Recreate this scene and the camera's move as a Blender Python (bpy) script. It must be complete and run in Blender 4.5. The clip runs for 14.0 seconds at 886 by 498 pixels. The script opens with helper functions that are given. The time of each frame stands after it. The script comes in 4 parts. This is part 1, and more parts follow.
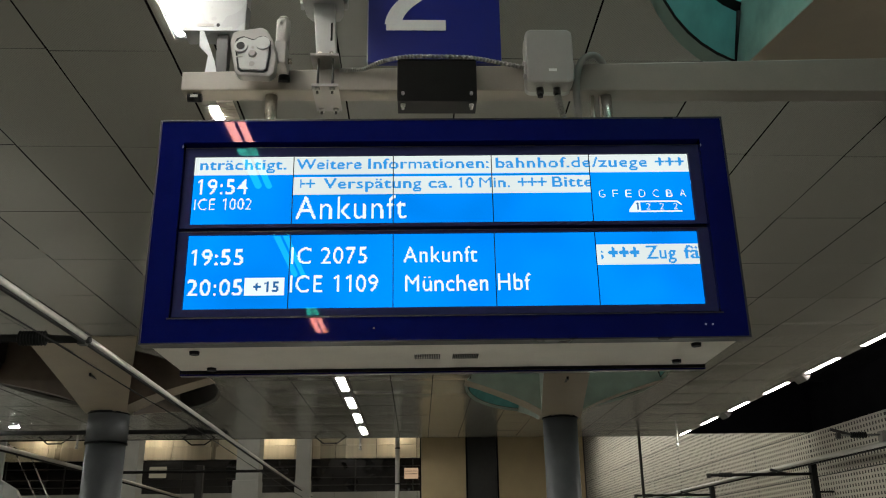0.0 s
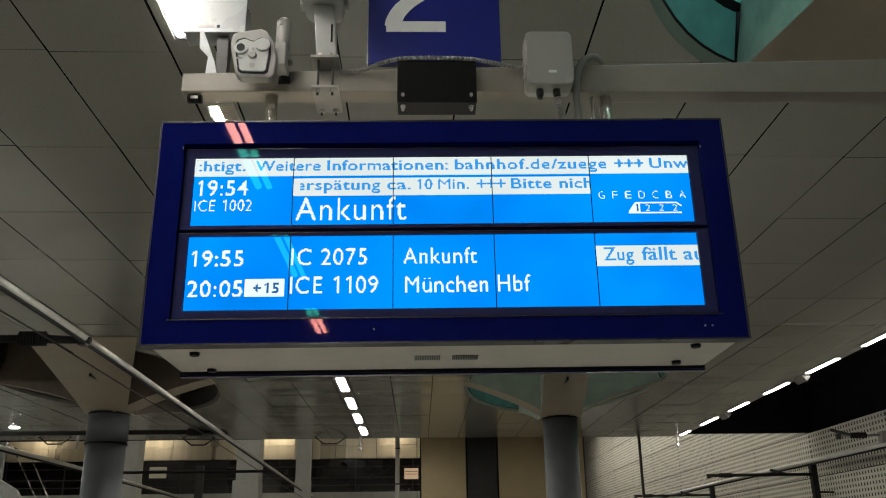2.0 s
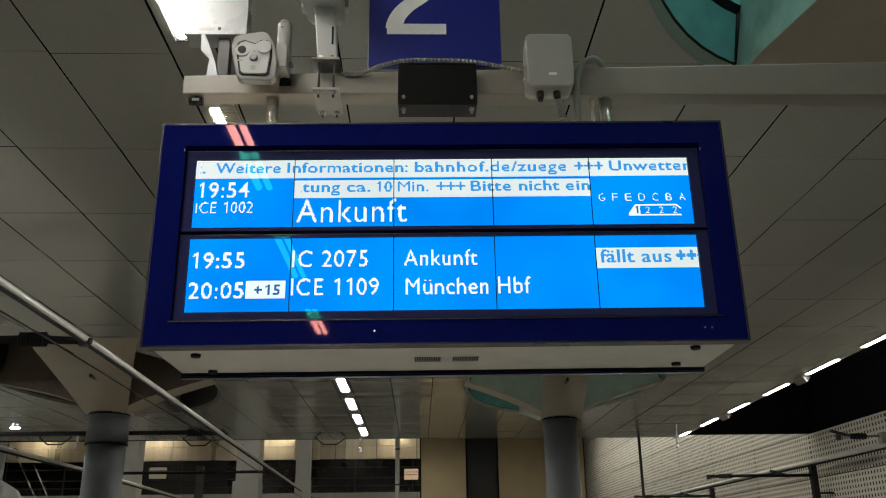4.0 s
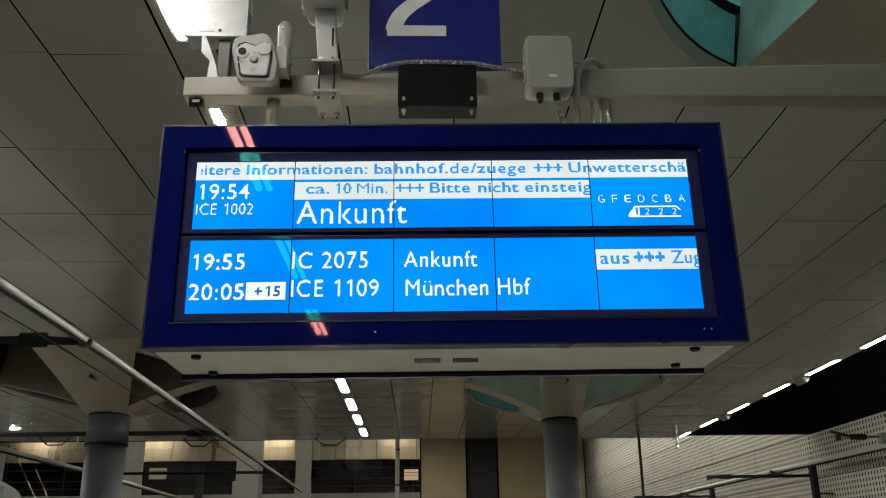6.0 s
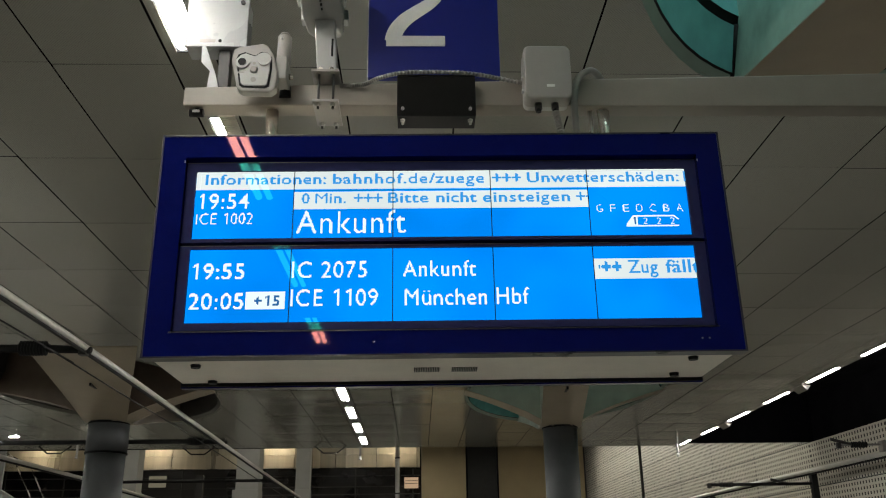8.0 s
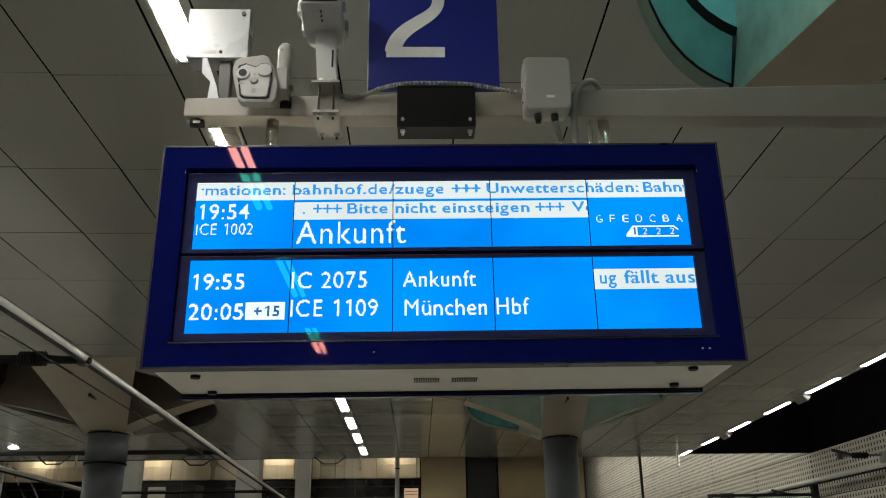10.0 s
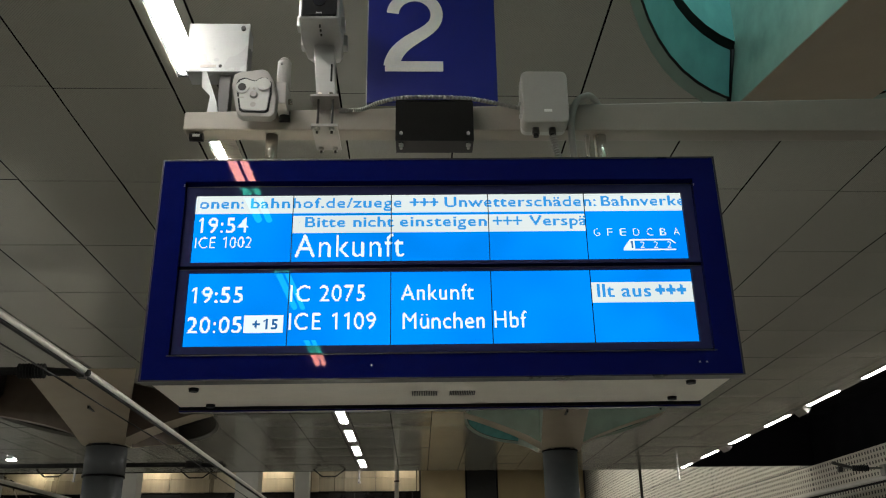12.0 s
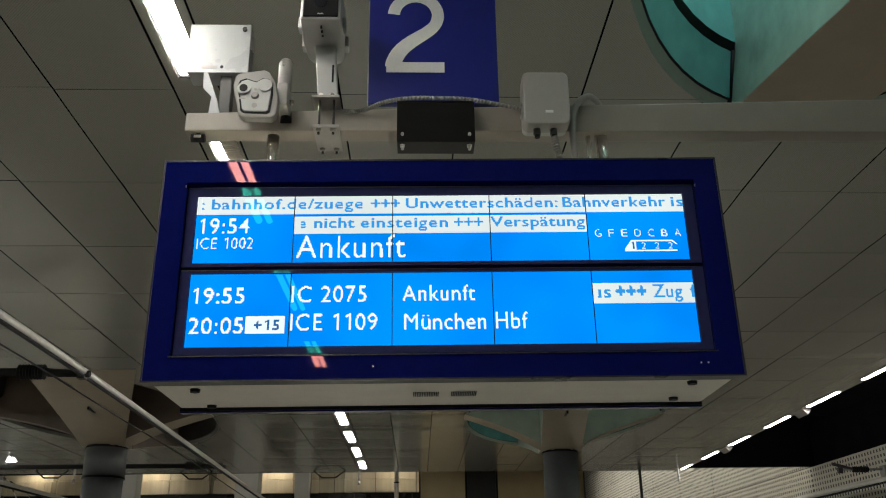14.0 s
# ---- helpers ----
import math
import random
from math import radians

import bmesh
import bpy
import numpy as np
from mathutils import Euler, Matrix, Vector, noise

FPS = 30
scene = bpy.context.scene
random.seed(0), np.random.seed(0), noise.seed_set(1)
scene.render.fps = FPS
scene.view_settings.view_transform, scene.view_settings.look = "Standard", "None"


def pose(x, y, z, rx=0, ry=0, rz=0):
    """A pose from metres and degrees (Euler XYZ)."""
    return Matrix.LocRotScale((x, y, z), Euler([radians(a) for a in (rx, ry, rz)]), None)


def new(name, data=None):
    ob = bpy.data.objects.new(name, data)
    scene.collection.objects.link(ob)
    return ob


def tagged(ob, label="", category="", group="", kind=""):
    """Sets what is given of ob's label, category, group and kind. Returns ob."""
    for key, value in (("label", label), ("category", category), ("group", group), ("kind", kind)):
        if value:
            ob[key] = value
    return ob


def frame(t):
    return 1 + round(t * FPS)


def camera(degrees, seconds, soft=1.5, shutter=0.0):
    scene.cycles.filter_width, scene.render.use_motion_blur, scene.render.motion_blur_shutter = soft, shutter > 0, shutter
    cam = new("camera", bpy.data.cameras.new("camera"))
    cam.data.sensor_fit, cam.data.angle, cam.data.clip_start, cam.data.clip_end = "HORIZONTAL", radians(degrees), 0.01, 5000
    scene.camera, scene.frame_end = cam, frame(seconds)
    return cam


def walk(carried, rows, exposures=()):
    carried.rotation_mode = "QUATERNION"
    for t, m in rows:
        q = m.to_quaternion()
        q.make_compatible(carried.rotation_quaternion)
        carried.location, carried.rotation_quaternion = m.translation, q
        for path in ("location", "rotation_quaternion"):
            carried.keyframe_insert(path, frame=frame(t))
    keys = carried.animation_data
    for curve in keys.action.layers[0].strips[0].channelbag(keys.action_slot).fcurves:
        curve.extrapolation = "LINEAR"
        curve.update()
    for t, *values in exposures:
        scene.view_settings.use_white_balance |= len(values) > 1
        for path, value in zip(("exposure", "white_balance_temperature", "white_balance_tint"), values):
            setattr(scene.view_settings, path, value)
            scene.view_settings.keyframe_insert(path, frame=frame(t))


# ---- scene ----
# camera
cam = camera(53.96, 14.0, 1.1)
PATH = [
    (0.0, pose(-0.0000, 0.0000, 1.7000, 109.3581, 0.7554, -1.5200)),
    (0.5, pose(0.0003, -0.0019, 1.7023, 109.3526, 0.7552, -1.5190)),
    (1.0, pose(0.0009, -0.0031, 1.7026, 109.3605, 0.7606, -1.5155)),
    (1.5, pose(0.0012, -0.0040, 1.7027, 109.3649, 0.7594, -1.5133)),
    (2.0, pose(0.0008, -0.0061, 1.7027, 109.3705, 0.7437, -1.5173)),
    (2.5, pose(-0.0000, -0.0095, 1.7022, 109.3933, 0.7231, -1.5235)),
    (3.0, pose(-0.0007, -0.0136, 1.7035, 109.3916, 0.7211, -1.5242)),
    (5.5, pose(-0.0019, -0.0238, 1.7056, 109.4361, 0.7021, -1.5285)),
    (6.0, pose(-0.0012, -0.0267, 1.7067, 109.4356, 0.7040, -1.5264)),
    (6.5, pose(0.0011, -0.0298, 1.7081, 109.4440, 0.7037, -1.5210)),
    (7.0, pose(0.0032, -0.0329, 1.7083, 109.5371, 0.6916, -1.5186)),
    (7.5, pose(0.0041, -0.0370, 1.7084, 109.6485, 0.6930, -1.5164)),
    (8.0, pose(0.0038, -0.0424, 1.7100, 109.9312, 0.7392, -1.5057)),
    (10.5, pose(0.0036, -0.0483, 1.7098, 110.7178, 0.7433, -1.5159)),
    (11.0, pose(0.0077, -0.0562, 1.7107, 110.8866, 0.7223, -1.5214)),
    (11.5, pose(0.0108, -0.0618, 1.7113, 111.1447, 0.7161, -1.5210)),
    (12.0, pose(0.0117, -0.0607, 1.7114, 111.3790, 0.7206, -1.5252)),
    (12.5, pose(0.0110, -0.0577, 1.7109, 111.4414, 0.7195, -1.5324)),
    (13.0, pose(0.0091, -0.0560, 1.7099, 111.4468, 0.7135, -1.5373)),
    (13.5, pose(0.0064, -0.0566, 1.7091, 111.4623, 0.7167, -1.5421)),
    (14.0, pose(0.0040, -0.0612, 1.7094, 111.4565, 0.7191, -1.5477)),
]
walk(cam, PATH)

# ---- world and exposure ----
world = bpy.data.worlds.new("night")
scene.world = world
world.use_nodes = True
world.node_tree.nodes["Background"].inputs[0].default_value = (0.5, 0.55, 0.65, 1)
world.node_tree.nodes["Background"].inputs[1].default_value = 0.02
scene.view_settings.exposure = 0.07


# ---- small helpers ----
def link_mesh(name, bm, material, parent=None, label=""):
    me = bpy.data.meshes.new(name)
    bm.normal_update()
    bm.to_mesh(me)
    bm.free()
    if material:
        me.materials.append(material)
    ob = new(name, me)
    if parent:
        ob.parent = parent
    if label:
        ob["label"] = label
    return ob


def part(name, bm, material, parent, label=""):
    return link_mesh(name, bm, material, parent, label)


def empty(name, m=None):
    ob = new(name)
    if m is not None:
        ob.matrix_basis = m
    return ob


def box(bm, x0, x1, y0, y1, z0, z1, bevel=0.0, m=None):
    r = bmesh.ops.create_cube(bm, size=1.0)
    vs = r["verts"]
    for v in vs:
        v.co = Vector((x0 + (v.co.x + 0.5) * (x1 - x0), y0 + (v.co.y + 0.5) * (y1 - y0), z0 + (v.co.z + 0.5) * (z1 - z0)))
    if bevel > 0:
        es = list({e for v in vs for e in v.link_edges})
        r2 = bmesh.ops.bevel(bm, geom=es, offset=bevel, segments=2, affect="EDGES", profile=0.5)
        vs = list({v for f in r2["faces"] for v in f.verts} | {v for v in vs if v.is_valid})
    if m is not None:
        bmesh.ops.transform(bm, matrix=m, verts=[v for v in vs if v.is_valid])
    return bm


def boxed(x0, x1, y0, y1, z0, z1, bevel=0.0, m=None):
    return box(bmesh.new(), x0, x1, y0, y1, z0, z1, bevel, m)


def tube(bm, a, b, r0, r1=None, seg=16, caps=True):
    a, b = Vector(a), Vector(b)
    r1 = r0 if r1 is None else r1
    q = (b - a).to_track_quat("Z", "Y").to_matrix().to_4x4()
    m = Matrix.Translation((a + b) / 2) @ q
    r = bmesh.ops.create_cone(bm, cap_ends=caps, cap_tris=False, segments=seg, radius1=r0, radius2=r1, depth=(b - a).length, matrix=m)
    for v in r["verts"]:
        for f in v.link_faces:
            if len(f.verts) == 4:
                f.smooth = True
    return bm


def tubed(a, b, r0, r1=None, seg=16):
    return tube(bmesh.new(), a, b, r0, r1, seg)


# ---- materials ----
def mat(name, color, rough=0.5, metal=0.0, noise_scale=8.0, vary=0.12, bump=0.0, bump_scale=60.0, spec=0.5, tint=None, coat=0.0, stretch=(1, 1, 1), rough_vary=0.1, island=0.0, grain=0.015, grain_scale=160.0):
    m = bpy.data.materials.new(name)
    m.use_nodes = True
    nt = m.node_tree
    b = nt.nodes["Principled BSDF"]
    b.inputs["Metallic"].default_value = metal
    b.inputs["Specular IOR Level"].default_value = spec
    b.inputs["Coat Weight"].default_value = coat
    b.inputs["Coat Roughness"].default_value = 0.16
    if tint:
        b.inputs["Specular Tint"].default_value = (*tint, 1)
    tc = nt.nodes.new("ShaderNodeTexCoord")
    mp = nt.nodes.new("ShaderNodeMapping")
    mp.inputs["Scale"].default_value = stretch
    nt.links.new(tc.outputs["Object"], mp.inputs[0])
    n1 = nt.nodes.new("ShaderNodeTexNoise")
    n1.inputs["Scale"].default_value = noise_scale
    n1.inputs["Detail"].default_value = 6
    n2 = nt.nodes.new("ShaderNodeTexNoise")
    n2.inputs["Scale"].default_value = noise_scale * 0.13
    n2.inputs["Detail"].default_value = 3
    for n in (n1, n2):
        nt.links.new(mp.outputs[0], n.inputs["Vector"])
    add = nt.nodes.new("ShaderNodeMath")
    add.operation = "ADD"
    nt.links.new(n1.outputs[0], add.inputs[0])
    nt.links.new(n2.outputs[0], add.inputs[1])
    last = add.outputs[0]
    if island:
        geo = nt.nodes.new("ShaderNodeNewGeometry")
        k = nt.nodes.new("ShaderNodeMath")
        k.operation = "MULTIPLY_ADD"
        k.inputs[1].default_value = island
        nt.links.new(geo.outputs["Random Per Island"], k.inputs[0])
        nt.links.new(last, k.inputs[2])
        last = k.outputs[0]
    n4 = nt.nodes.new("ShaderNodeTexNoise")
    n4.inputs["Scale"].default_value = grain_scale
    n4.inputs["Detail"].default_value = 1
    nt.links.new(mp.outputs[0], n4.inputs["Vector"])
    fine = nt.nodes.new("ShaderNodeMath")
    fine.operation = "MULTIPLY_ADD"
    fine.inputs[1].default_value = 4 * grain / max(vary, 0.02)
    nt.links.new(n4.outputs[0], fine.inputs[0])
    nt.links.new(last, fine.inputs[2])
    shift = nt.nodes.new("ShaderNodeMath")
    shift.operation = "SUBTRACT"
    shift.inputs[1].default_value = 2 * grain / max(vary, 0.02)
    nt.links.new(fine.outputs[0], shift.inputs[0])
    last = shift.outputs[0]
    mr = nt.nodes.new("ShaderNodeMapRange")
    mr.clamp = False
    mr.inputs["From Min"].default_value = 0.6
    mr.inputs["From Max"].default_value = 1.4 + island
    mr.inputs["To Min"].default_value = 1 - vary
    mr.inputs["To Max"].default_value = 1 + vary
    nt.links.new(last, mr.inputs[0])
    mx = nt.nodes.new("ShaderNodeMix")
    mx.data_type = "RGBA"
    mx.blend_type = "MULTIPLY"
    mx.inputs[0].default_value = 1.0
    mx.inputs[6].default_value = (*color, 1)
    nt.links.new(mr.outputs[0], mx.inputs[7])
    nt.links.new(mx.outputs[2], b.inputs["Base Color"])
    rr = nt.nodes.new("ShaderNodeMapRange")
    rr.clamp = False
    rr.inputs["From Min"].default_value = 0.3
    rr.inputs["From Max"].default_value = 0.7
    rr.inputs["To Min"].default_value = max(0.01, rough - rough_vary)
    rr.inputs["To Max"].default_value = min(1, rough + rough_vary)
    nt.links.new(n2.outputs[0], rr.inputs[0])
    nt.links.new(rr.outputs[0], b.inputs["Roughness"])
    if bump > 0:
        n3 = nt.nodes.new("ShaderNodeTexNoise")
        n3.inputs["Scale"].default_value = bump_scale
        n3.inputs["Detail"].default_value = 4
        nt.links.new(mp.outputs[0], n3.inputs["Vector"])
        bp = nt.nodes.new("ShaderNodeBump")
        bp.inputs["Strength"].default_value = bump
        bp.inputs["Distance"].default_value = 0.01
        nt.links.new(n3.outputs[0], bp.inputs["Height"])
        nt.links.new(bp.outputs[0], b.inputs["Normal"])
    return m


def glow(name, color, strength):
    m = bpy.data.materials.new(name)
    m.use_nodes = True
    nt = m.node_tree
    nt.nodes.remove(nt.nodes["Principled BSDF"])
    e = nt.nodes.new("ShaderNodeEmission")
    e.inputs[0].default_value = (*color, 1)
    e.inputs[1].default_value = strength
    nt.links.new(e.outputs[0], nt.nodes["Material Output"].inputs[0])
    return m




def perforated(name, color, pitch):
    """Glossy painted sheet metal, slightly buckled, with a fine diagonal grid of punched holes."""
    m = mat(name, color, 0.24, 0.0, 0.4, 0.06, 0.10, 1.6, spec=0.9, island=0.9, rough_vary=0.03, grain=0.05, grain_scale=75.0, coat=0.55, stretch=(1.0, 2.2, 1.0))
    nt = m.node_tree
    b = nt.nodes["Principled BSDF"]
    tc = nt.nodes.new("ShaderNodeTexCoord")
    sp = nt.nodes.new("ShaderNodeSeparateXYZ")
    nt.links.new(tc.outputs["Object"], sp.inputs[0])
    waves = []
    for axis in (0, 1):
        k = nt.nodes.new("ShaderNodeMath")
        k.operation = "MULTIPLY"
        k.inputs[1].default_value = 2 * math.pi / pitch
        nt.links.new(sp.outputs[axis], k.inputs[0])
        w = nt.nodes.new("ShaderNodeMath")
        w.operation = "SINE"
        nt.links.new(k.outputs[0], w.inputs[0])
        waves.append(w)
    both = nt.nodes.new("ShaderNodeMath")
    both.operation = "MULTIPLY"
    nt.links.new(waves[0].outputs[0], both.inputs[0])
    nt.links.new(waves[1].outputs[0], both.inputs[1])
    hole = nt.nodes.new("ShaderNodeMath")
    hole.operation = "GREATER_THAN"
    hole.inputs[1].default_value = 0.45
    nt.links.new(both.outputs[0], hole.inputs[0])
    old = b.inputs["Base Color"].links[0].from_socket
    mx = nt.nodes.new("ShaderNodeMix")
    mx.data_type = "RGBA"
    nt.links.new(hole.outputs[0], mx.inputs[0])
    nt.links.new(old, mx.inputs[6])
    mx.inputs[7].default_value = tuple(0.78 * c for c in color) + (1,)
    nt.links.new(mx.outputs[2], b.inputs["Base Color"])
    return m


M_CEIL = perforated("ceiling_panel", (0.322, 0.325, 0.282), 0.021)
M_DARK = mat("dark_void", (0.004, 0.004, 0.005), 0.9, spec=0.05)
M_TEAL = mat("teal_shaft", (0.13, 0.36, 0.355), 0.2, 0.0, 4.0, 0.25, 0.03, 3.0)
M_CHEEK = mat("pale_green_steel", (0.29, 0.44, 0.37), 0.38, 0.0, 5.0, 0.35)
# duller copy of the plate green, so the far head looks less lit
M_CHEEKDIM = mat("dim_green_steel", (0.25, 0.285, 0.235), 0.5, 0.0, 3.0, 0.25)
M_RIMGREEN = mat("rim_green_grey", (0.25, 0.31, 0.27), 0.5, 0.0, 3.0, 0.15)
# rim, lining and cap steel of the unlit head, darkened to stand for shade
M_RIMDARK = mat("shaded_rim", (0.10, 0.095, 0.085), 0.5, 0.0, 3.0, 0.25)
M_LININGSHADE = mat("shaded_lining", (0.03, 0.028, 0.025), 0.6, 0.0, 3.0, 0.3)
M_CAPDARK = mat("shaded_cap_steel", (0.13, 0.10, 0.075), 0.6, 0.0, 3.0, 0.3)
M_CAP = mat("cap_steel", (0.33, 0.28, 0.21), 0.5, 0.0, 2.0, 0.12)
M_COLUMN = mat("column_paint", (0.060, 0.065, 0.070), 0.55, 0.0, 5.0, 0.18, 0.03, 40.0)
M_NAVY = mat("navy_enamel", (0.0035, 0.0065, 0.076), 0.022, 0.0, 14.0, 0.12, spec=0.13, tint=(1.0, 0.36, 0.34), rough_vary=0.002)
M_SIGN = mat("sign_blue", (0.006, 0.012, 0.16), 0.35, 0.0, 14.0, 0.0, rough_vary=0.0)
M_CASE = mat("case_beige", (0.80, 0.75, 0.66), 0.45, 0.0, 9.0, 0.07, 0.02, 120.0)
M_BEAM = mat("beam_paint", (0.228, 0.203, 0.172), 0.45, 0.0, 7.0, 0.10, 0.03, 90.0)
M_WHITE = mat("white_housing", (0.37, 0.37, 0.36), 0.4, 0.0, 20.0, 0.06)
M_GREYBOX = mat("grey_housing", (0.275, 0.262, 0.246), 0.42, 0.0, 20.0, 0.05)
M_ENAMEL = mat("white_enamel", (0.34, 0.355, 0.365), 0.3, 0.0, 20.0, 0.04)
M_CLAMP = mat("black_steel_plate", (0.008, 0.0078, 0.0075), 0.4, 0.0, 12.0, 0.2, spec=0.1)
M_WALL = mat("beige_wall", (0.40, 0.31, 0.17), 0.5, 0.0, 1.5, 0.12)
M_FASCIA = mat("champagne_fascia", (0.52, 0.47, 0.36), 0.30, 0.5, 3.5, 0.30, stretch=(1, 1, 0.03))
M_GLAZE = mat("dark_glazing", (0.015, 0.014, 0.014), 0.25, 0.0, 1.0, 0.3)
M_CONCRETE = mat("pale_concrete", (0.44, 0.45, 0.43), 0.6, 0.0, 2.0, 0.1)
M_FLOOR = mat("granite_floor", (0.20, 0.195, 0.18), 0.4, 0.0, 30.0, 0.15)
M_FLOOR2 = mat("bounce_floor", (0.50, 0.48, 0.44), 0.4, 0.0, 30.0, 0.12)
M_BALLAST = mat("ballast", (0.17, 0.155, 0.14), 0.9, 0.0, 40.0, 0.4)
M_TUBE = glow("tube_light", (0.985, 0.96, 0.87), 84.0)
M_BATTEN = glow("batten_tube_light", (0.96, 0.97, 0.88), 400.0)
# the next two serve added lamps that stay out of view
M_HALLWALL = glow("track_wall_fill", (0.98, 0.95, 0.82), 260.0)
M_HALLHIGH = glow("track_hall_fill", (1.0, 0.93, 0.80), 95.0)
M_HALL = glow("hall_light", (1.0, 0.86, 0.62), 60.0)
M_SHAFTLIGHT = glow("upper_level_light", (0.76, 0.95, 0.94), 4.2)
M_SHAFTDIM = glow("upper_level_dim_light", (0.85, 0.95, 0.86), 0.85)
COAT_TINT, COAT_SHARE = (0.03, 1.0, 0.84), 0.0030


def screen(name, color, uneven=0.0):
    """A backlit liquid crystal face behind an optically coated pane; uneven varies the backlight."""
    m = glow(name, color, 1.0)
    nt = m.node_tree
    e = nt.nodes["Emission"]
    gl = nt.nodes.new("ShaderNodeBsdfGlossy")
    gl.inputs["Color"].default_value = tuple(COAT_SHARE * c for c in COAT_TINT) + (1,)
    gl.inputs["Roughness"].default_value = 0.006
    add = nt.nodes.new("ShaderNodeAddShader")
    nt.links.new(e.outputs[0], add.inputs[0])
    nt.links.new(gl.outputs[0], add.inputs[1])
    nt.links.new(add.outputs[0], nt.nodes["Material Output"].inputs[0])
    if uneven:
        tc = nt.nodes.new("ShaderNodeTexCoord")
        n = nt.nodes.new("ShaderNodeTexNoise")
        n.inputs["Scale"].default_value = 2.4
        n.inputs["Detail"].default_value = 1.5
        nt.links.new(tc.outputs["Object"], n.inputs["Vector"])
        mr = nt.nodes.new("ShaderNodeMapRange")
        mr.inputs["From Min"].default_value = 0.3
        mr.inputs["From Max"].default_value = 0.7
        mr.inputs["To Min"].default_value = 1 - uneven
        mr.inputs["To Max"].default_value = 1 + uneven
        nt.links.new(n.outputs[0], mr.inputs[0])
        nt.links.new(mr.outputs[0], e.inputs["Strength"])
    return m


M_BLUE = screen("screen_blue", (0.0, 0.262, 1.0), 0.17)
M_LCDWHITE = screen("screen_white", (0.84, 0.96, 0.98))
M_STRIP = screen("screen_strip_white", (0.75, 0.83, 0.82), 0.06)
M_LCDINK = screen("screen_ink", (0.03, 0.31, 0.77))
M_LCDNAVY = screen("screen_dark_ink", (0.02, 0.13, 0.36))
M_RECESS = mat("dark_recess", (0.006, 0.006, 0.012), 0.02, 0.0, 30.0, 0.1, spec=0.045, tint=COAT_TINT, rough_vary=0.002)
M_LCDFRAME = mat("lcd_surround", (0.027, 0.029, 0.085), 0.02, 0.0, 30.0, 0.1, spec=0.045, tint=COAT_TINT, rough_vary=0.002)
M_BLACK = mat("black_plastic", (0.008, 0.008, 0.009), 0.4, spec=0.14)
M_GUNMETAL = mat("dark_steel_plate", (0.028, 0.027, 0.025), 0.45, 0.2, 12.0, 0.2)
M_TROUGH = mat("trough_metal", (0.008, 0.008, 0.008), 0.8, 0.0, 10.0, 0.1, spec=0.02)
M_STEEL = mat("brushed_steel", (0.74, 0.70, 0.63), 0.26, 0.75, 40.0, 0.1, stretch=(1, 1, 0.1))
M_ALU = mat("aluminium_rail", (0.60, 0.59, 0.56), 0.45, 0.7, 10.0, 0.12)
M_GALV = mat("galvanised_steel", (0.35, 0.34, 0.32), 0.5, 0.6, 40.0, 0.2)
M_HOSE = mat("grey_conduit", (0.21, 0.205, 0.19), 0.5, 0.0, 20.0, 0.1)
M_RIM = mat("rim_metal", (0.045, 0.045, 0.05), 0.35, 0.6, 20.0, 0.1)
M_WIRE = mat("black_cable", (0.012, 0.012, 0.012), 0.7, spec=0.2)


def glass_mat(name, color, share, rough=0.02):
    m = bpy.data.materials.new(name)
    m.use_nodes = True
    nt = m.node_tree
    nt.nodes.remove(nt.nodes["Principled BSDF"])
    tr = nt.nodes.new("ShaderNodeBsdfTransparent")
    gl = nt.nodes.new("ShaderNodeBsdfGlossy")
    gl.inputs["Color"].default_value = (*color, 1)
    gl.inputs["Roughness"].default_value = rough
    mx = nt.nodes.new("ShaderNodeMixShader")
    mx.inputs[0].default_value = share
    nt.links.new(tr.outputs[0], mx.inputs[1])
    nt.links.new(gl.outputs[0], mx.inputs[2])
    nt.links.new(mx.outputs[0], nt.nodes["Material Output"].inputs[0])
    return m


M_PANE = glass_mat("clear_balustrade_glass", (0.8, 0.9, 0.9), 0.08)


def slotted(name, color):
    """A pale acoustic panel with rows of upright punched slots."""
    m = mat(name, color, 0.6, 0.0, 3.0, 0.10)
    nt = m.node_tree
    b = nt.nodes["Principled BSDF"]
    tc = nt.nodes.new("ShaderNodeTexCoord")
    sp = nt.nodes.new("ShaderNodeSeparateXYZ")
    nt.links.new(tc.outputs["Object"], sp.inputs[0])

    def math_node(op, v0, v1=None):
        n = nt.nodes.new("ShaderNodeMath")
        n.operation = op
        for k, v in enumerate((v0, v1)):
            if v is None:
                continue
            if isinstance(v, float):
                n.inputs[k].default_value = v
            else:
                nt.links.new(v, n.inputs[k])
        return n.outputs[0]

    fy = math_node("FRACT", math_node("MULTIPLY", sp.outputs[1], 1 / 0.19))
    fz = math_node("FRACT", math_node("MULTIPLY", sp.outputs[2], 1 / 0.171))
    inside = math_node("MULTIPLY", math_node("LESS_THAN", fy, 0.42), math_node("LESS_THAN", fz, 0.55))
    old = b.inputs["Base Color"].links[0].from_socket
    mx = nt.nodes.new("ShaderNodeMix")
    mx.data_type = "RGBA"
    nt.links.new(inside, mx.inputs[0])
    nt.links.new(old, mx.inputs[6])
    mx.inputs[7].default_value = (0.035, 0.032, 0.028, 1)
    nt.links.new(mx.outputs[2], b.inputs["Base Color"])
    bp = nt.nodes.new("ShaderNodeBump")
    bp.invert = True
    bp.inputs["Distance"].default_value = 0.03
    nt.links.new(inside, bp.inputs["Height"])
    nt.links.new(bp.outputs[0], b.inputs["Normal"])
    return m


